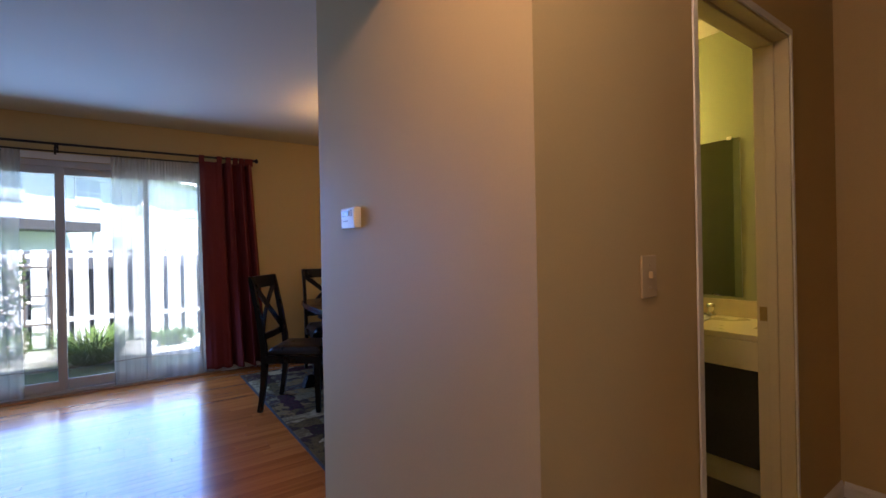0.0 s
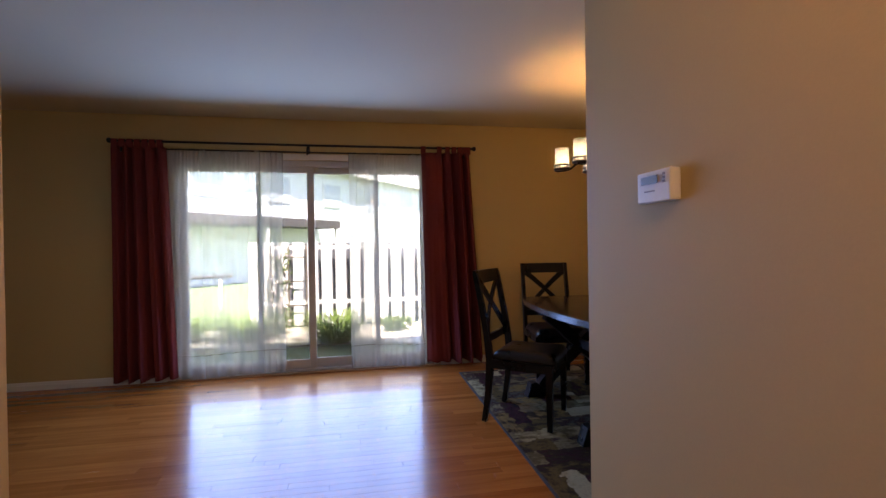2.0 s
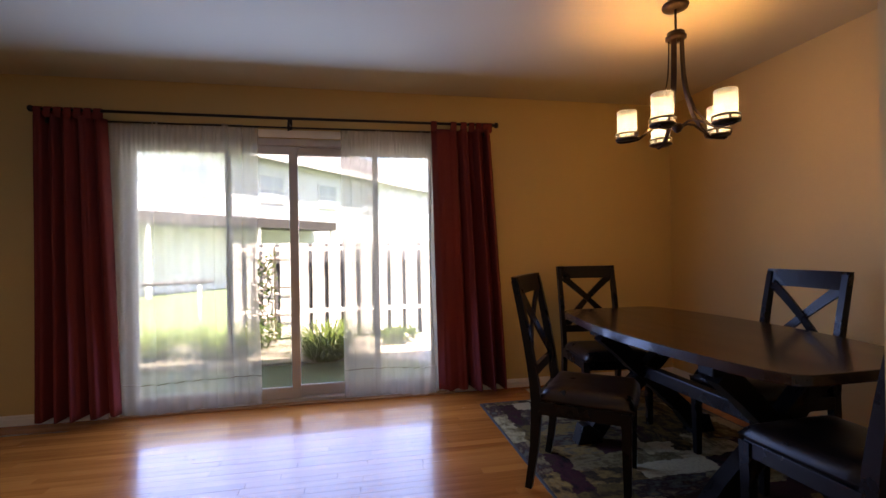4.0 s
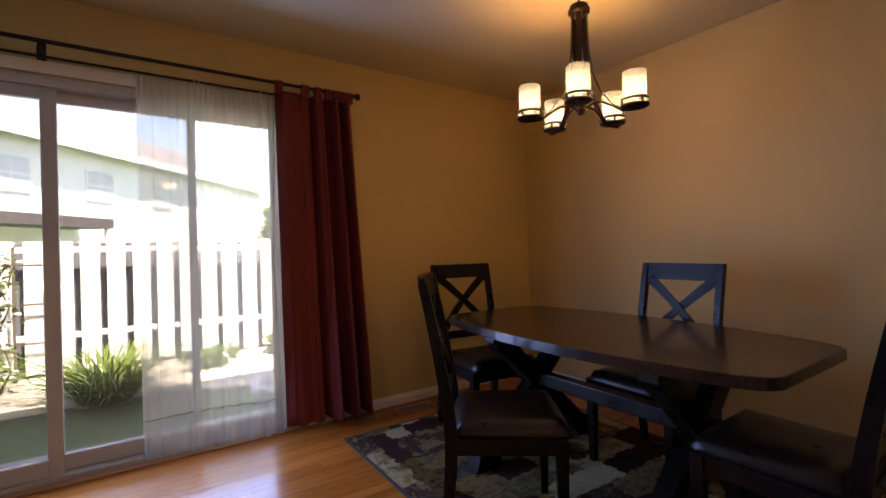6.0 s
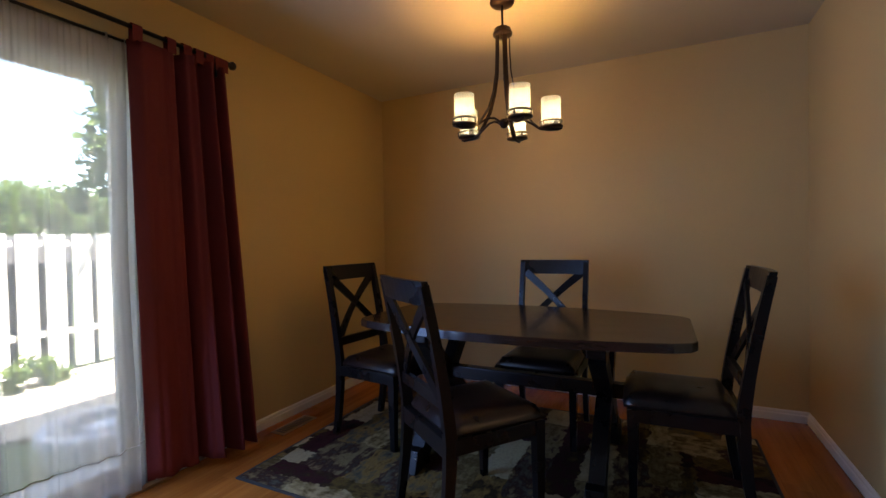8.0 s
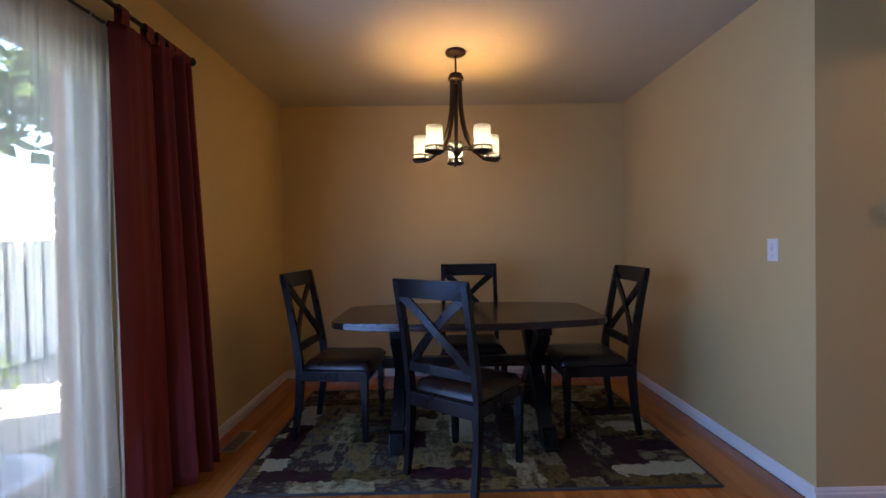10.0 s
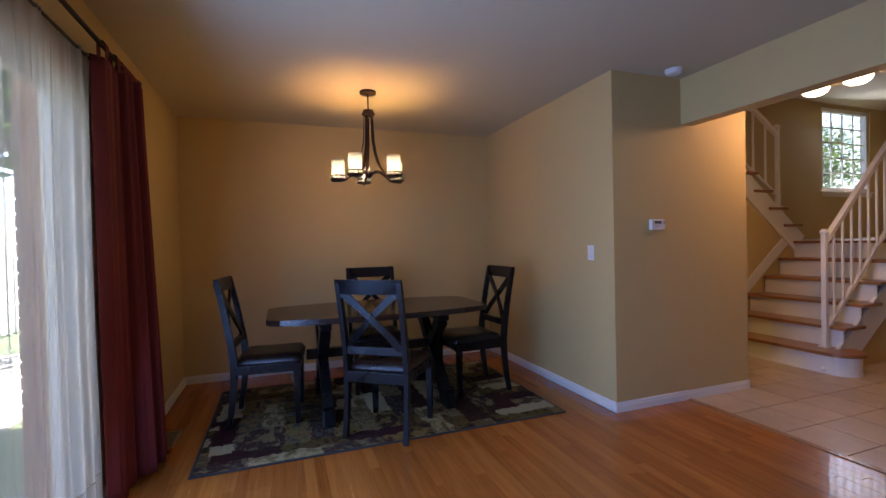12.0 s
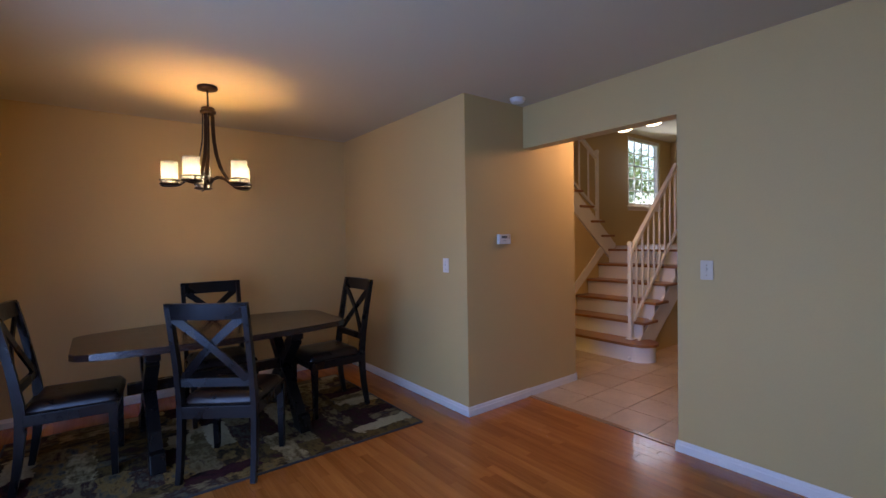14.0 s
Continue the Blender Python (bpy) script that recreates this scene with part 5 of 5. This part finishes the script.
def house(name, m, w, d, h, ridge, label, wins):
    t = thing(name, label, "house", m)
    part("wall", boxed(0, w, 0, d, GZ - 0.1, h), SIDING, t)
    bm = bmesh.new()
    o = 0.5
    pts = [(-o, -o, h - 0.1), (w + o, -o, h - 0.1), (w + o, d / 2, ridge), (-o, d / 2, ridge), (-o, d + o, h - 0.1), (w + o, d + o, h - 0.1)]
    v = [bm.verts.new(p) for p in pts]
    v2 = [bm.verts.new((p[0], p[1], p[2] + 0.22)) for p in pts]
    for a, b, c, e in ((0, 1, 2, 3), (3, 2, 5, 4)):
        bm.faces.new((v2[a], v2[b], v2[c], v2[e]))
        bm.faces.new((v[e], v[c], v[b], v[a]))
    for a, b in ((0, 1), (1, 2), (2, 5), (5, 4), (4, 3), (3, 0)):
        bm.faces.new((v[a], v[b], v2[b], v2[a]))
    part("roof", bm, ROOF, t)
    part("fascia", boxed(-o, w + o, -o - 0.06, -o - 0.002, h - 0.14, h + 0.16), TRIM, t)
    for x, z, ww, hh in wins:
        wn_ = part("window", boxed(x, x + ww, -0.05, -0.002, z, z + hh), TRIM, t, "white framed window")
        for i in range(2):
            for j in range(2):
                part("pane", boxed(x + 0.06 + i * (ww / 2 - 0.03), x + ww / 2 - 0.03 + i * (ww / 2 - 0.03), -0.06, -0.051, z + 0.06 + j * (hh / 2 - 0.03), z + hh / 2 - 0.03 + j * (hh / 2 - 0.03)), DARKGLASS, wn_)
    return t


nh = house("neighbour_house", pose(-12.1, 10.9, 0, 0, 0, 51), 30, 8, 5.2, 7.4, "two-storey pale house across the fence",
           [(3.0 + 3.4 * k, 3.3, 1.3, 1.2) for k in range(8)] + [(17.5, 0.9, 1.5, 1.2), (21.5, 0.9, 1.5, 1.2), (25.5, 0.9, 1.5, 1.2)])
part("porch_roof", boxed(0, 16.2, -1.5, -0.003, 2.15, 2.5), DARKTIMBER, nh, "dark flat porch roof")
for x in (4.0, 8.0, 12.0, 16.0):
    part("porch_post", boxed(x - 0.06, x + 0.06, -1.45, -1.33, GZ - 0.1, 2.149), FENCE, nh)


def tree(x, y, h, crown, seed, conifer=False, z0=GZ):
    rnd = random.Random(seed)
    t = thing("tree", "dark green conifer beyond the fence" if conifer else "leafy green tree beyond the fence", "tree", pose(x, y, z0))
    tr, cr = bmesh.new(), bmesh.new()
    tube(tr, [(0, 0, -0.2), (0.05, 0.02, h * 0.3), (0, 0.05, h * 0.65), (0.03, 0, h * 0.95)], [h * 0.03, h * 0.022, h * 0.014, h * 0.004], 8)
    leafy.scale = 2.8 if y < 0 else 5.0 if h > 4 else 3.0
    if conifer:
        for j in range(26):
            f = j / 25
            r = crown * (1 - f) + 0.12
            for k in range(7):
                a = rnd.uniform(0, 6.283)
                q = r * rnd.uniform(0.5, 1.05)
                leafy(cr, (q * math.cos(a), q * math.sin(a), h * (0.12 + 0.86 * f) - q * 0.25), 12, 0.35, rnd, 0.5)
    else:
        for j in range(46):
            a, b = rnd.uniform(0, 6.283), rnd.uniform(-0.5, 1.0)
            q = crown * rnd.uniform(0.35, 1.0)
            c = (q * math.cos(a) * math.cos(b), q * math.sin(a) * math.cos(b), h * 0.66 + q * 0.9 * math.sin(b))
            if j % 4 == 0:
                tube(tr, [(0, 0.03, h * 0.45), (c[0] * 0.5, c[1] * 0.5, h * 0.55 + c[2] * 0.06), c], [h * 0.012, h * 0.008, h * 0.003], 6)
            leafy(cr, c, 95 if y < 0 else 60, crown * 0.36, rnd)
    leafy.scale = 1.0
    part("trunk", tr, BARK, t)
    part("crown", cr, LEAF, t)


for x, y, h, c, s, con in ((-7.0, 12.6, 3.6, 1.2, 41, False), (7.6, 27.0, 3.9, 1.7, 42, False), (9.6, 28.0, 4.1, 1.8, 43, False), (11.6, 27.0, 4.0, 1.8, 44, False),
                           (13.6, 28.0, 4.3, 2.0, 45, False), (5.6, 26.0, 3.6, 0.8, 46, True), (6.6, 26.5, 3.5, 0.8, 47, True), (6.7, 16.0, 6.5, 1.5, 48, True),
                           (4.9, 7.45, 4.9, 1.5, 52, False), (14.0, -14.0, 7.0, 2.8, 49, False), (17.0, -20.0, 8.0, 3.2, 50, False), (13.0, -19.5, 6.5, 2.6, 51, False)):
    tree(x, y, h, c, s, con)

# ---- pieces of the floors ----


def plank_mesh(length, w=0.0572):
    bm = boxed(0, length, 0.0002, w - 0.0002, -0.012, 0.0)
    top = [e for e in bm.edges if all(abs(v.co.z) < 1e-6 for v in e.verts)]
    bmesh.ops.bevel(bm, geom=top, offset=0.0003, segments=1, affect="EDGES")
    return finish(bm, "plank", OAK)


rnd = random.Random(77)
LENS = [0.45, 0.6, 0.75, 0.9, 1.1, 1.3]
plank_data = [plank_mesh(q - 0.001) for q in LENS]
PW = 0.0572
verts, faces = [], []
count = 0
nrow = int((YW + 0.01 - (YH - 0.018)) / PW) + 1
for r in range(nrow):
    y = YH - 0.018 + r * PW
    end = XT if y + PW < YS + 0.03 else XB
    x = XW + rnd.uniform(0, 0.6)
    while x < end - 0.02:
        k = rnd.randrange(len(LENS))
        ln = LENS[k]
        near = -0.9 < x < 1.2 and y < 4.2 and x + ln <= end
        if near and count < 285:
            o = new("plank", plank_data[k])
            o.parent = floor_living
            o.location = (x, y, -0.0003)
            count += 1
        else:
            x1, y0, y1 = min(x + ln, end) - 0.001, y + 0.0003, y + PW - 0.0003
            i = len(verts)
            verts += [(x, y0, -0.0006), (x1, y0, -0.0006), (x1, y1, -0.0006), (x, y1, -0.0006), (x, y0, -0.0119), (x1, y0, -0.0119), (x1, y1, -0.0119), (x, y1, -0.0119)]
            faces += [(i, i + 1, i + 2, i + 3), (i, i + 4, i + 5, i + 1), (i + 1, i + 5, i + 6, i + 2), (i + 2, i + 6, i + 7, i + 3), (i + 3, i + 7, i + 4, i)]
        x += ln
me = bpy.data.meshes.new("planks")
me.from_pydata(verts, [], faces)
me.materials.append(OAKREST)
rest = new("strip_floor_rest", me)
rest.parent = floor_living
tagged(rest, kind="stuff")

TS = 0.335
tile_bm = boxed(0.003, TS - 0.003, 0.003, TS - 0.003, -0.006, 0.0)
bmesh.ops.bevel(tile_bm, geom=[e for e in tile_bm.edges if all(abs(v.co.z) < 1e-6 for v in e.verts)], offset=0.002, segments=1, affect="EDGES")
tile_data = finish(tile_bm, "tile", TILE)
ny = 10
for i in range(13):
    for j in range(ny):
        x, y = XT - TS * (i - 5), YH - 0.064 - TS * (j + 1)
        if x < HX0 or x + TS > HX1 or y < -2.0 or (x + TS > XT + 0.01 and y + TS > YC):
            continue
        o = new("tile", tile_data)
        o.parent = floor_hall
        o.location = (x, y, 0.0)
